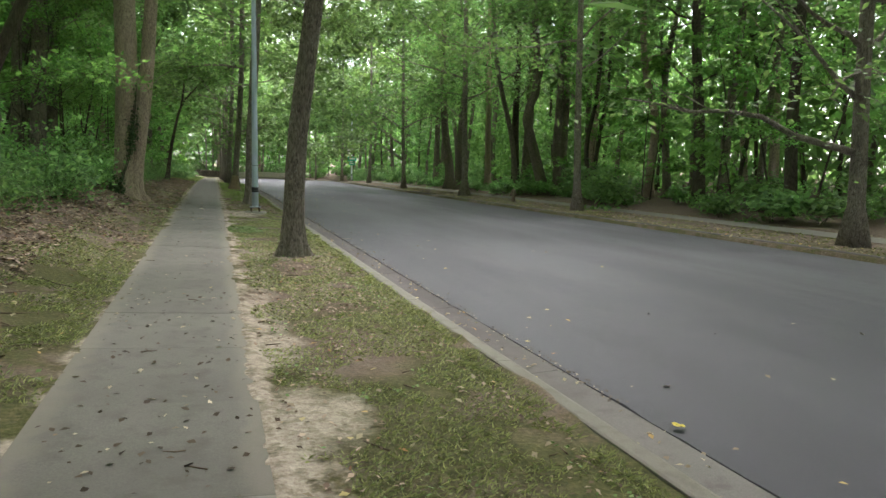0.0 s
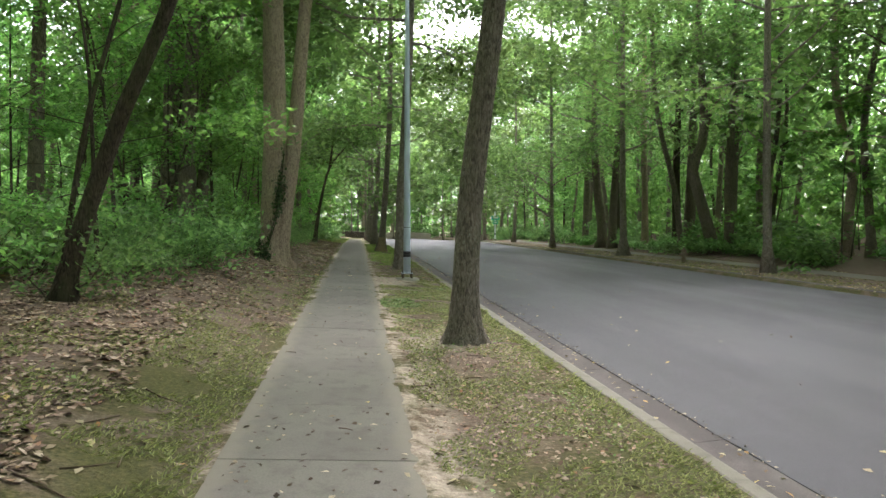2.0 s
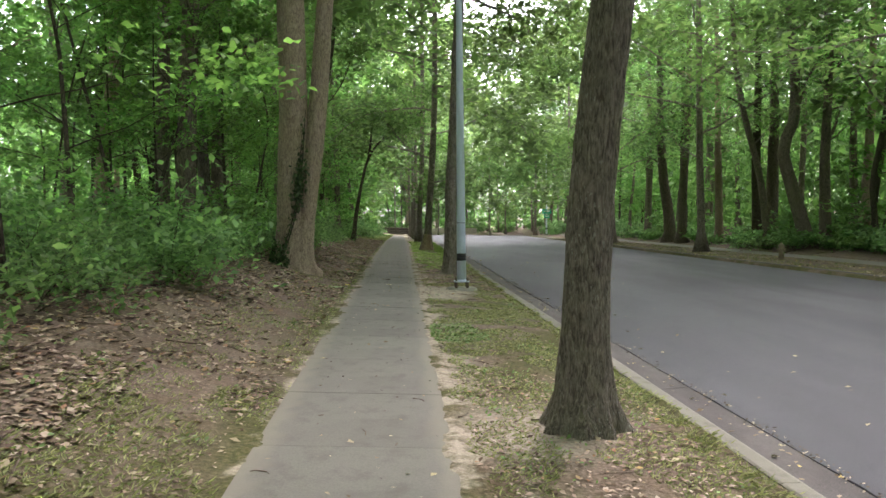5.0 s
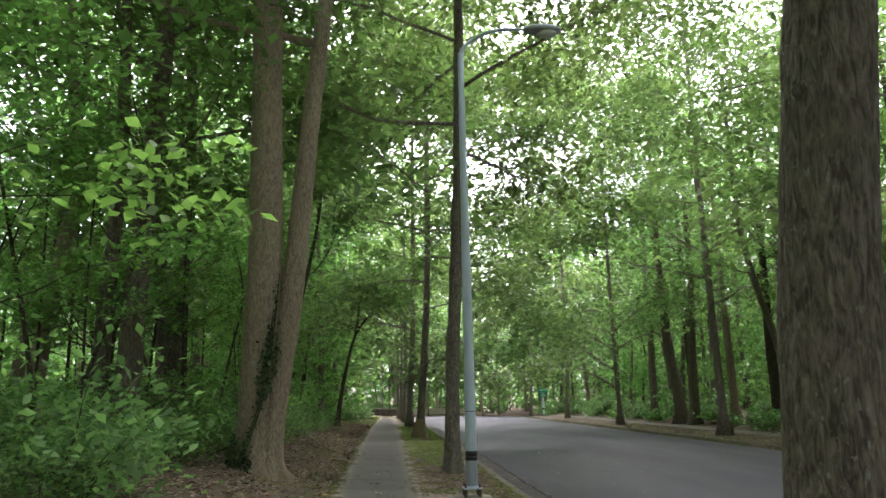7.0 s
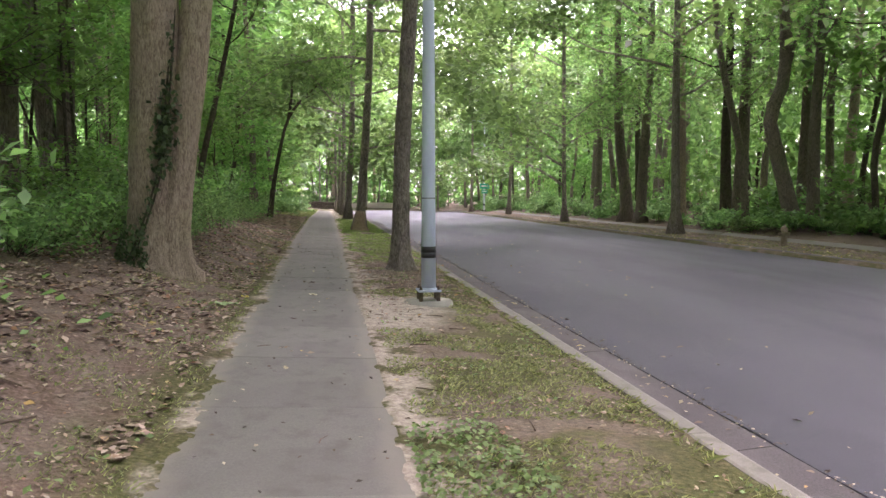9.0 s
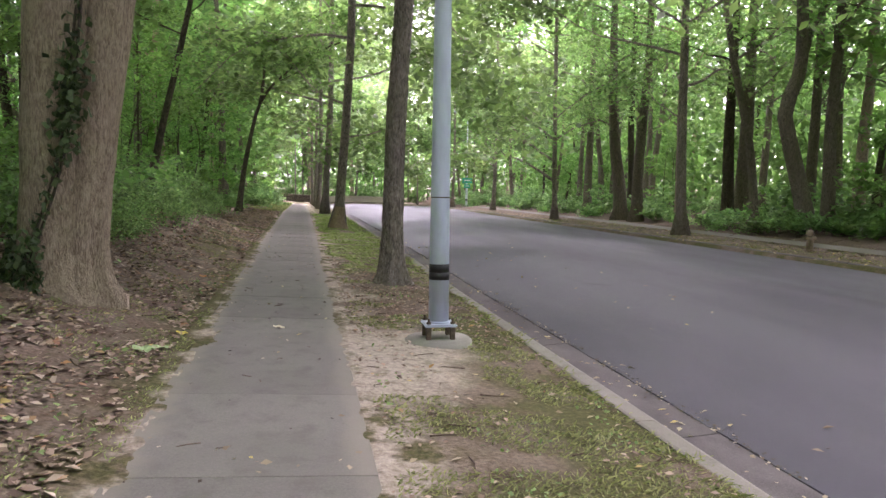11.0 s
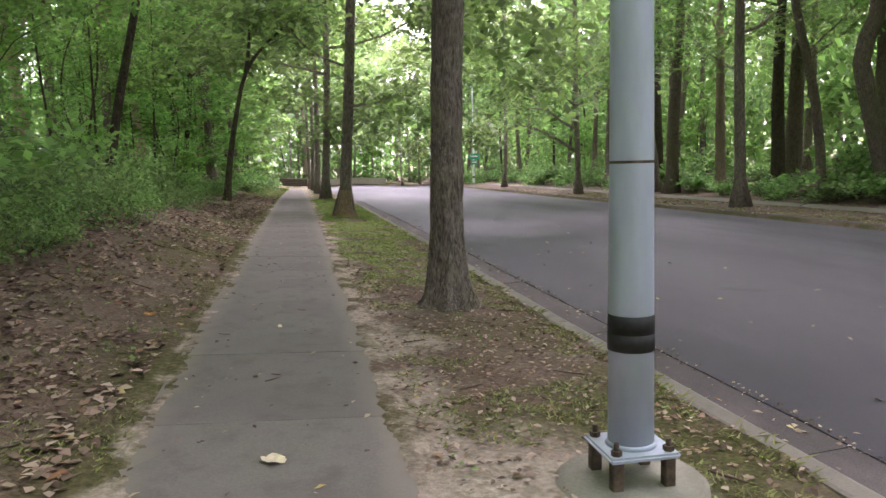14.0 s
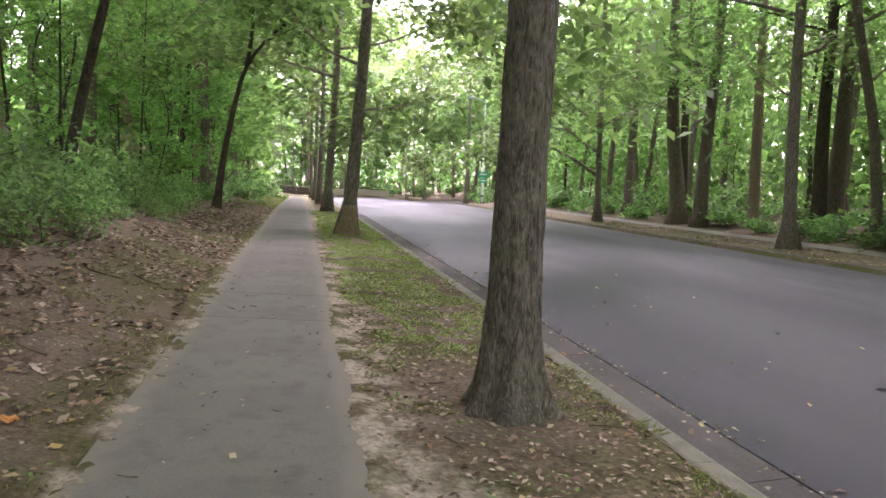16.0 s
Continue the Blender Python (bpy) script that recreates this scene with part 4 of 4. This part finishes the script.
def hydrant(at):
    h = tagged(new("fire_hydrant"), "weathered brown fire hydrant on the far verge", "hydrant")
    h.matrix_basis = pose(*at)
    part("base_flange", merge(rod_bm(0.15, 0.15, 0.04, pose(0, 0, 0.06), 20, 0.008), rod_bm(0.09, 0.09, 0.16, pose(0, 0, 0), 16)), M_HYD, h)
    part("barrel", rod_bm(0.105, 0.095, 0.46, pose(0, 0, 0.3), 20), M_HYD, h, smooth=True)
    part("collar", rod_bm(0.135, 0.135, 0.045, pose(0, 0, 0.53), 20, 0.01), M_HYD, h)
    bm = bmesh.new()
    bmesh.ops.create_uvsphere(bm, u_segments=16, v_segments=8, radius=0.115, matrix=pose(0, 0, 0.56))
    part("bonnet", bm, M_HYD, h, smooth=True)
    part("operating_nut", rod_bm(0.03, 0.025, 0.07, pose(0, 0, 0.7), 5), M_HYD, h)
    for a, r in ((90, 0.05), (-90, 0.05), (0, 0.068)):
        part("nozzle_cap", merge(rod_bm(r, r, 0.11, pose(0, 0, 0.42, 0, 0, a) @ pose(0, -0.13, 0, 90), 14), rod_bm(0.02, 0.018, 0.04, pose(0, 0, 0.42, 0, 0, a) @ pose(0, -0.2, 0, 90), 5)), M_HYD, h)
    return h


hydrant(at_ground(14.95, 36.5))

# ---- a patch in the asphalt, a stone at the wood's edge ----
n = 28
rim = [(0.62 * math.cos(2 * math.pi * k / n) * (1 + 0.12 * math.sin(3.1 * k)), 0.3 * math.sin(2 * math.pi * k / n) * (1 + 0.15 * math.sin(1.7 * k))) for k in range(n)]
vs = [(x, y, -0.003) for x, y in rim] + [(0.7 * x, 0.6 * y, 0.004) for x, y in rim]
fs = [(k, (k + 1) % n, n + (k + 1) % n, n + k) for k in range(n)] + [tuple(range(n, 2 * n))]
M_PATCH = plain("dark_asphalt_patch", (0.025, 0.024, 0.029), 0.6, 0, 0.3, 40)
ob = tagged(new("asphalt_patch", mesh_of("asphalt_patch", vs, fs, M_PATCH)), "dark oval mended patch in the grey asphalt", "road patch", kind="structure")
ob.matrix_basis = pose(5.2, 28.5, float(lie(5.2, 28.5)) + 0.006, 0, 1.3, 0)
bm = bmesh.new()
bmesh.ops.create_icosphere(bm, subdivisions=3, radius=0.3)
for vert in bm.verts:
    k = 1 + 0.28 * noise.noise(vert.co * 4.0) + 0.1 * noise.noise(vert.co * 13.0)
    vert.co = Vector((vert.co.x * k, vert.co.y * 0.6 * k, vert.co.z * 0.42 * k))
M_STONE = concrete("weathered_stone", (0.3, 0.27, 0.23), (0.14, 0.12, 0.09), False)
ob = tagged(part("stone", bm, M_STONE, None, smooth=True), "pale weathered stone half sunk in leaf litter", "stone")
ob.matrix_basis = pose(*at_ground(-4.8, 12.6, -0.04), 0, 6, 20)

# ---- fences at the end of the street ----
M_FENCE = plain("weathered_fence_boards", (0.42, 0.36, 0.29), 0.85, 0, 0.3, 8, (6, 6, 1))
M_FENCE_DARK = plain("dark_fence_boards", (0.06, 0.045, 0.035), 0.85, 0, 0.3, 8, (6, 6, 1))


def fence(name_label, x0, x1, y, height, mat, board=0.16, gap=0.02):
    fn = tagged(new("fence"), name_label, "fence")
    x = x0
    b = box_bm(board, 0.02, height, (0, 0, height / 2), 0.004, 1)
    me = bpy.data.meshes.new("board")
    b.to_mesh(me)
    b.free()
    me.materials.append(mat)
    i = 0
    while x < x1:
        ob = new("board", me)
        ob.parent = fn
        ob.matrix_basis = pose(x, y, float(lie(x, y)) - 0.03, 0, 0, 1.5 * math.sin(i * 5.1))
        if i % 14 == 0:
            part("post", box_bm(0.1, 0.1, height + 0.1, (x, y + 0.075, float(lie(x, y)) + height / 2), 0.006, 1), mat, fn)
        x += board + gap
        i += 1
    for z in (0.3, height - 0.3):
        part("rail", box_bm(x1 - x0, 0.04, 0.09, ((x0 + x1) / 2, y + 0.034, float(lie((x0 + x1) / 2, y)) + z), 0.004, 1), mat, fn)
    return fn


fence("weathered tan board fence beyond the side street", -4, 12, 127.0, 0.85, M_FENCE)
fence("low dark board fence at the end of the footpath", -2.6, 0.9, 113.0, 0.9, M_FENCE_DARK)


# ---- litter, grass, twigs ----
def litter_material(name, stops):
    m = Mat(name, 0.8, 0.2)
    isl = m.t.nodes.new("ShaderNodeNewGeometry").outputs["Random Per Island"]
    m.colour(m.ramp(isl, *stops))
    return m.m


M_DRY = litter_material("dry_leaves", [(0.0, (0.065, 0.042, 0.03)), (0.3, (0.15, 0.1, 0.073)), (0.6, (0.275, 0.195, 0.148)), (0.86, (0.42, 0.33, 0.26)), (0.96, (0.25, 0.12, 0.065)), (1.0, (0.36, 0.28, 0.15))])
M_PALE = litter_material("pale_fallen_leaves", [(0.0, (0.13, 0.09, 0.06)), (0.45, (0.25, 0.195, 0.135)), (0.78, (0.36, 0.31, 0.2)), (0.92, (0.40, 0.31, 0.11)), (1.0, (0.34, 0.16, 0.07))])
M_BLADE = leafy("grass_blades", (0.092, 0.104, 0.038), (0.2, 0.2, 0.084), 0.36)
M_LUSH = leafy("lush_grass_blades", (0.11, 0.15, 0.04), (0.22, 0.28, 0.085), 0.4)
M_CLOVER = leafy("clover_leaves", (0.10, 0.16, 0.055), (0.18, 0.26, 0.10), 0.3)
M_DARKCRUMB = litter_material("dark_leaf_crumbs", [(0.0, (0.03, 0.022, 0.016)), (0.7, (0.09, 0.065, 0.045)), (0.85, (0.34, 0.28, 0.2)), (1.0, (0.4, 0.34, 0.25))])
M_TWIG = plain("dead_twigs", (0.11, 0.08, 0.058), 0.9, 0, 0.4, 20)
rng = np.random.default_rng(77)


def patchy(x, y, size, seed):
    return np.array([noise.noise((a / size, b / size, seed)) for a, b in zip(x, y)])


def surface(x, y):
    return np.array([ground_height(2 * a - warp(a, b), b) for a, b in zip(x, y)])


def strewn(name, label, n, x0, x1, y0, y1, size, mat, keep=None, lift=0.012, width=0.6, pull=1.0, z=None, flat=0.78):
    x, y = x0 + (x1 - x0) * rng.uniform(0, 1, n) ** pull, rng.uniform(y0, y1, n)
    if keep is not None:
        k = keep(x, y)
        x, y = x[k], y[k]
    h = surface(x, y) if z is None else z(x, y)
    if x0 > 2:
        x = np.array([warp(p, q) for p, q in zip(x, y)])
    me = leaves(name, np.stack([x, y, h + lift], 1), size, rng, mat, width, flat, 0.0)
    return tagged(new(name, me), label, "litter", kind="stuff")


strewn("leaf_litter", "brown dry leaves strewn over the wooded bank", 70000, -1.2, -5.6, 1, 56, 0.08, M_DRY, lambda x, y: (patchy(x, y, 1.1, 2.0) > -0.22) & ((x < -2.1 + 0.5 * patchy(x, y, 1.0, 21.0)) | (y > 13 + 2.5 * patchy(x, y, 1.2, 22.0))) & ((y < 13) | (y > 34) | (x < -3.3 + 0.5 * patchy(x, y, 0.9, 24.0)) | (patchy(x, y, 0.33, 23.0) > -0.2)))
strewn("leaf_litter", "brown dry leaves scattered in the roadside grass", 5200, 0.32, 2.12, 1, 42, 0.05, M_DRY, lambda x, y: patchy(x, y, 0.9, 5.0) > -0.1)
strewn("leaf_litter", "pale and yellow fallen leaves on the verge", 380, 0.32, 2.15, 1, 40, 0.06, M_PALE)
strewn("leaf_litter", "pale fallen leaves on the wooded bank", 2000, -1.2, -4.8, 1, 42, 0.08, M_PALE)
strewn("leaf_litter", "yellow and brown leaves along the far verge", 5200, 13.3, 17.6, 6, 70, 0.11, M_PALE, lambda x, y: patchy(x, y, 2.0, 8.0) > -0.15)
strewn("leaf_litter", "small dry leaves in the gutter", 420, 2.33, 2.78, 1, 44, 0.06, M_PALE, None, 0.008, 0.6, 1.0, lambda x, y: lie(2.15, y) - 0.105)
strewn("leaf_litter", "few pale leaves on the asphalt", 170, 2.9, 6.5, 1, 46, 0.07, M_PALE, None, 0.02, 0.6, 2.2, lambda x, y: lie(x, y))
strewn("leaf_litter", "small dark leaf crumbs on the footpath", 420, -1.0, 0.22, 2, 40, 0.035, M_DARKCRUMB, None, 0.014, 0.7, 1.0, lambda x, y: lie(x, y))
strewn("leaf_litter", "dark leaf crumbs thick on the footpath's start", 170, -0.95, 0.2, 2, 9.5, 0.055, M_DARKCRUMB, None, 0.014, 0.7, 1.0, lambda x, y: lie(x, y))
strewn("leaf_litter", "dark crumbled leaves along the asphalt's broken edge", 2600, 2.73, 2.86, 5, 46, 0.03, M_DARKCRUMB, lambda x, y: patchy(x, y, 0.5, 33.0) > -0.25, 0.016, 0.7, 1.0, lambda x, y: lie(2.15, y) - 0.105)
strewn("leaf_litter", "pale leaves on the footpath", 70, -1.0, 0.22, 2, 40, 0.055, M_PALE, None, 0.014, 0.7, 1.0, lambda x, y: lie(x, y))


def blades(name, label, n, x0, x1, y0, y1, tall_m, keep, mat=M_BLADE):
    """Many single blades of grass, each a bent sliver."""
    x, y = rng.uniform(x0, x1, n), rng.uniform(y0, y1, n)
    k = keep(x, y)
    x, y = x[k], y[k]
    n = len(x)
    base = np.stack([x, y, surface(x, y) - 0.004], 1)
    az = rng.uniform(0, 2 * np.pi, n)
    out = np.stack([np.cos(az), np.sin(az), np.zeros(n)], 1)
    across = np.stack([-np.sin(az), np.cos(az), np.zeros(n)], 1) * rng.uniform(0.004, 0.0075, n)[:, None]
    h = tall_m * rng.uniform(0.4, 1.3, n)[:, None]
    up = np.array([0, 0, 1.0])
    mid = base + up * h * 0.45 + out * h * 0.45
    tip = base + up * h * rng.uniform(0.3, 0.75, n)[:, None] + out * h * rng.uniform(0.8, 1.3, n)[:, None]
    v = np.stack([base - across, base * 0.4 + mid * 0.6 + across, tip], 1).reshape(-1, 3)
    f = np.arange(3 * n).reshape(-1, 3)
    return tagged(new(name, mesh_of(name, v.tolist(), f.tolist(), mat)), label, "grass", kind="stuff")


def verge_green(x, y):
    sandy = ((np.hypot(x - 0.7, (y - 22.8) * 0.6) < 0.75) | (np.hypot(x - 0.62, (y - 4.7) * 0.6) < 0.4))
    bare = np.hypot(x - 1.15, (y - 27.2) * 0.42) < 0.75 + 0.5 * patchy(x, y, 0.6, 41.0)
    thin = (y > 22.5) & (y < 31) & (patchy(x, y, 0.25, 42.0) < -0.08)
    return (patchy(x, y, 0.8, 1.0) > -0.2) & ~sandy & ~bare & ~thin & (x > 0.42 + 0.25 * patchy(x, y, 0.5, 4.0))


blades("grass", "short mossy grass on the roadside verge", 104000, 0.33, 2.3, 1.5, 30, 0.042, verge_green)
blades("grass", "short bright grass on the verge between the oaks", 42000, 0.33, 2.05, 29.5, 56, 0.06, verge_green, M_LUSH)
blades("grass", "thin grass on the bank beside the footpath", 46000, -3.6, -1.1, 1, 14, 0.055, lambda x, y: patchy(x, y, 0.8, 6.0) > -0.1)
blades("grass", "sparse grass at the footpath's edge", 26000, -2.4, -1.08, 24, 60, 0.05, lambda x, y: patchy(x, y, 0.7, 7.0) > 0.05)
blades("grass", "dry grass over the edge of the kerb", 8000, 2.0, 2.24, 1.5, 40, 0.07, lambda x, y: patchy(x, y, 0.35, 9.0) > -0.1)
blades("grass", "rough grass beside the footpath farther on", 7000, -3.0, -1.08, 56, 100, 0.11, lambda x, y: patchy(x, y, 0.9, 27.0) > -0.3)
blades("grass", "thin grass on the far verge", 7000, 13.65, 16.0, 8, 60, 0.1, lambda x, y: patchy(x, y, 1.4, 3.0) > -0.1)
blades("grass", "straw-coloured moss and grass beside the footpath", 16000, -2.4, -1.08, 13, 25, 0.035, lambda x, y: patchy(x, y, 0.6, 17.0) > -0.12)
strewn("clover", "bright clover patch at the footpath's edge", 1500, 0.3, 1.1, 16.2, 18.6, 0.04, M_CLOVER, lambda x, y: np.hypot(x - 0.62, (y - 17.4) * 0.5) < 0.42 + 0.15 * patchy(x, y, 0.3, 2.0), 0.035, 0.9, 1.0, None, 0.6)
strewn("clover", "low clover and weeds in the verge", 4500, 0.45, 2.1, 2, 34, 0.03, M_CLOVER, lambda x, y: patchy(x, y, 0.7, 12.0) > 0.18, 0.03, 0.9, 1.0, None, 0.6)
strewn("clover", "low weeds on the bank", 3500, -3.4, -1.15, 1, 30, 0.045, M_CLOVER, lambda x, y: patchy(x, y, 0.6, 13.0) > 0.22, 0.04, 0.8, 1.0, None, 0.6)


def twigs(name, label, n, x0, x1, y0, y1, length, z=None):
    pieces = []
    for _ in range(n):
        x, y, a, ln = rng.uniform(x0, x1), rng.uniform(y0, y1), rng.uniform(0, 6.28), length * rng.uniform(0.4, 1.6)
        pts = []
        for s in (-0.5, 0, 0.5):
            px, py = x + math.cos(a) * ln * s + rng.normal(0, 0.012), y + math.sin(a) * ln * s + rng.normal(0, 0.012)
            pts.append((px, py, (ground_height(px, py) if z is None else z(px, py)) + 0.012))
        r = 0.003 + 0.012 * ln
        pieces.append(tube(pts, [r, r * 0.9, r * 0.5], 5))
    return tagged(new(name, mesh_of(name, *joined(*pieces), M_TWIG, True)), label, "twigs", kind="stuff")


twigs("fallen_twigs", "thin dead twigs on the leafy bank", 220, -5, -1.25, 2, 40, 0.3)
twigs("fallen_twigs", "small dead twigs on the verge", 110, 0.35, 2.1, 2, 36, 0.16)
twigs("fallen_twigs", "broken twigs on the footpath", 34, -0.95, 0.15, 3, 34, 0.09, lambda x, y: float(lie(x, y)))


# broken branches heaped at the wood's edge
def brush_pile(at, n, reach, label):
    pile = tagged(new("brush_pile"), label, "branches")
    pile.matrix_basis = pose(*at)
    for _ in range(n):
        a, ln = rng.uniform(0, 6.28), reach * rng.uniform(0.5, 1.2)
        c = Vector((rng.normal(0, reach * 0.35), rng.normal(0, reach * 0.35), rng.uniform(0.03, 0.28)))
        d = Vector((math.cos(a), math.sin(a), rng.normal(0, 0.2))) * ln * 0.5
        w = Vector((rng.normal(0, 0.06), rng.normal(0, 0.06), 0.05))
        r = rng.uniform(0.005, 0.015)
        part("branch", mesh_of("branch", *tube(bent([c - d, c + w, c + d], 7), [r, r, r * 0.9, r * 0.8, r * 0.7, r * 0.6, r * 0.4], 7), M_TWIG, True), M_TWIG, pile)
    return pile


brush_pile(at_ground(-3.9, 9.9), 34, 0.8, "heap of grey dead branches on the leaf litter")
for x, y in ((18.2, 40.5), (18.4, 43.0), (18.5, 46.5)):
    brush_pile(at_ground(x, y), 14, 1.9, "dark tangle of fallen branches at the wood's edge")


# single fallen leaves
def fallen_leaf(x, y, size, turn, mat, label, z=None):
    n = 18
    vs = [(0, 0, 0.006)]
    for k in range(n):
        w = 2 * math.pi * k / n
        r = size * 0.5 * (0.62 + 0.38 * abs(math.cos(2.5 * w)))
        vs.append((r * math.cos(w), r * math.sin(w), 0.012 + 0.12 * size * math.sin(2 * w) ** 2))
    fs = [(0, k + 1, (k + 1) % n + 1) for k in range(n)]
    ob = tagged(new("fallen_leaf", mesh_of("fallen_leaf", vs, fs, mat)), label, "leaf", "single fallen leaves")
    ob.matrix_basis = pose(x, y, (ground_height(x, y) if z is None else z) + 0.004, 4, 5, turn)
    return ob


M_GREENLEAF = plain("green_fallen_leaf", (0.26, 0.36, 0.16), 0.6, 0, 0.2, 30)
M_YELLOW = plain("yellow_fallen_leaf", (0.55, 0.44, 0.07), 0.6, 0, 0.2, 30)
M_ORANGE = plain("orange_fallen_leaf", (0.45, 0.19, 0.05), 0.6, 0, 0.2, 30)
M_TAN = plain("pale_tan_leaf", (0.50, 0.44, 0.30), 0.6, 0, 0.2, 30)
fallen_leaf(-1.4, 22.7, 0.2, 20, M_GREENLEAF, "limp pale green leaf on brown litter")
fallen_leaf(-1.3, 22.82, 0.16, 80, M_GREENLEAF, "limp pale green leaf on brown litter")
fallen_leaf(-1.22, 23.5, 0.12, 10, M_YELLOW, "bright yellow leaf beside the footpath")
fallen_leaf(-1.5, 27.3, 0.11, 10, M_ORANGE, "orange leaf on brown litter")
fallen_leaf(-0.35, 24.0, 0.13, 40, M_TAN, "pale leaf lying on the footpath", float(lie(-0.35, 24.0)))
fallen_leaf(2.45, 3.9, 0.11, 40, M_ORANGE, "orange leaf in the gutter", float(lie(2.15, 3.9)) - 0.1)
fallen_leaf(3.1, 4.4, 0.1, 40, M_YELLOW, "yellow leaf on the asphalt", float(lie(3.1, 4.4)) + 0.014)


strewn("leaf_litter", "brown leaf scraps thinly strewn beside the footpath", 9000, -1.2, -4.2, 11, 30, 0.036, M_DRY)
strewn("leaf_litter", "dry brown leaves thick on the bank", 9000, -2.2, -6.0, 3, 14, 0.075, M_DRY)
strewn("leaf_litter", "crumbled brown leaves on the bare verge", 3600, 0.4, 2.1, 23.5, 34, 0.045, M_DRY)
strewn("leaf_litter", "crumbled brown leaves round the oak's foot", 2200, 0.4, 2.1, 8, 15, 0.045, M_DRY)


# ---- earth washed over the pavement's edges ----
def washed_edge(edge, inward, label, y0, y1, rise, rough=0.017):
    """A thin drift of earth that laps unevenly over the slabs."""
    ys = np.arange(y0, y1, 0.05)
    offs = np.arange(-0.15, 0.2, 0.025)
    vs = []
    for y in ys:
        lap = 0.04 * min(1.0, max(0.0, (y - 14) / 5)) if inward > 0 else 0.0
        for o in offs:
            x = edge + lap - inward * o
            n = noise.noise((x * 2, y * 1.3, 31)) * 0.6 + 0.55 * noise.noise((x * 6, y * 6, 8)) + 0.35 * noise.noise((x * 19, y * 19, 3))
            base = float(lie(SW0 if inward > 0 else SW1, y))
            vs.append((x, y, base + 0.008 + rise + 0.07 * lap + rough * n - 0.11 * max(0.0, -o) - 0.22 * max(0.0, o - 0.05)))
    k = len(offs)
    fs = [(j * k + i, j * k + i + 1, (j + 1) * k + i + 1, (j + 1) * k + i) for j in range(len(ys) - 1) for i in range(k - 1)]
    return tagged(new("washed_earth", mesh_of("washed_earth", vs, fs, M_GROUND, True)), label, "earth", kind="stuff")


washed_edge(SW1, -1, "pale sand washed over the footpath's edge", 1.0, 34.0, 0.002)
washed_edge(SW0, 1, "brown earth lapping over the footpath's edge", 1.0, 34.0, -0.003, 0.011)


# ---- kerb lengths and pavement slabs ----
def kerb_run(owner, x0, sign, near):
    """One kerb as lengths of 3 m between joints; the near one in single pieces."""
    y = -12.0
    while y < 98.5:
        e = min(y + 3.0, 98.5)
        for what, mat in (("kerb", M_KERB), ("gutter", M_GUTTER)):
            v, f = extruded(kerb_section(sign, what), x0, sign, y, e - 0.008, 1.5)
            mat = mat if near else M_GUTTER
            part("kerb_stone" if what == "kerb" else "gutter_pan", mesh_of(what, v, f, mat), mat, owner)
        y = e


kerb_run(kerb_near, 2.15, 1, True)
kerb_run(kerb_far, 13.6, -1, False)

SLAB = 1.5
y = -9.92
while y < 98:
    ln = SLAB - 0.0015
    z0, z1 = float(lie(SW0, y)), float(lie(SW1, y))
    tilt = math.atan2(z1 - z0, SW1 - SW0)
    bm = box_bm(SW1 - SW0, ln, 0.1, bevel=0.002, segments=1)
    ob = part("slab", bm, M_SLAB, pavement)
    slope = math.atan2(float(lie(-0.4, y + SLAB)) - float(lie(-0.4, y)), SLAB)
    ob.matrix_basis = pose((SW0 + SW1) / 2, y + SLAB / 2, (float(lie(SW0, y + SLAB / 2)) + float(lie(SW1, y + SLAB / 2))) / 2 - 0.042 + 0.0015 * math.sin(y * 7.3), math.degrees(slope), -math.degrees(tilt), 0)
    y += SLAB
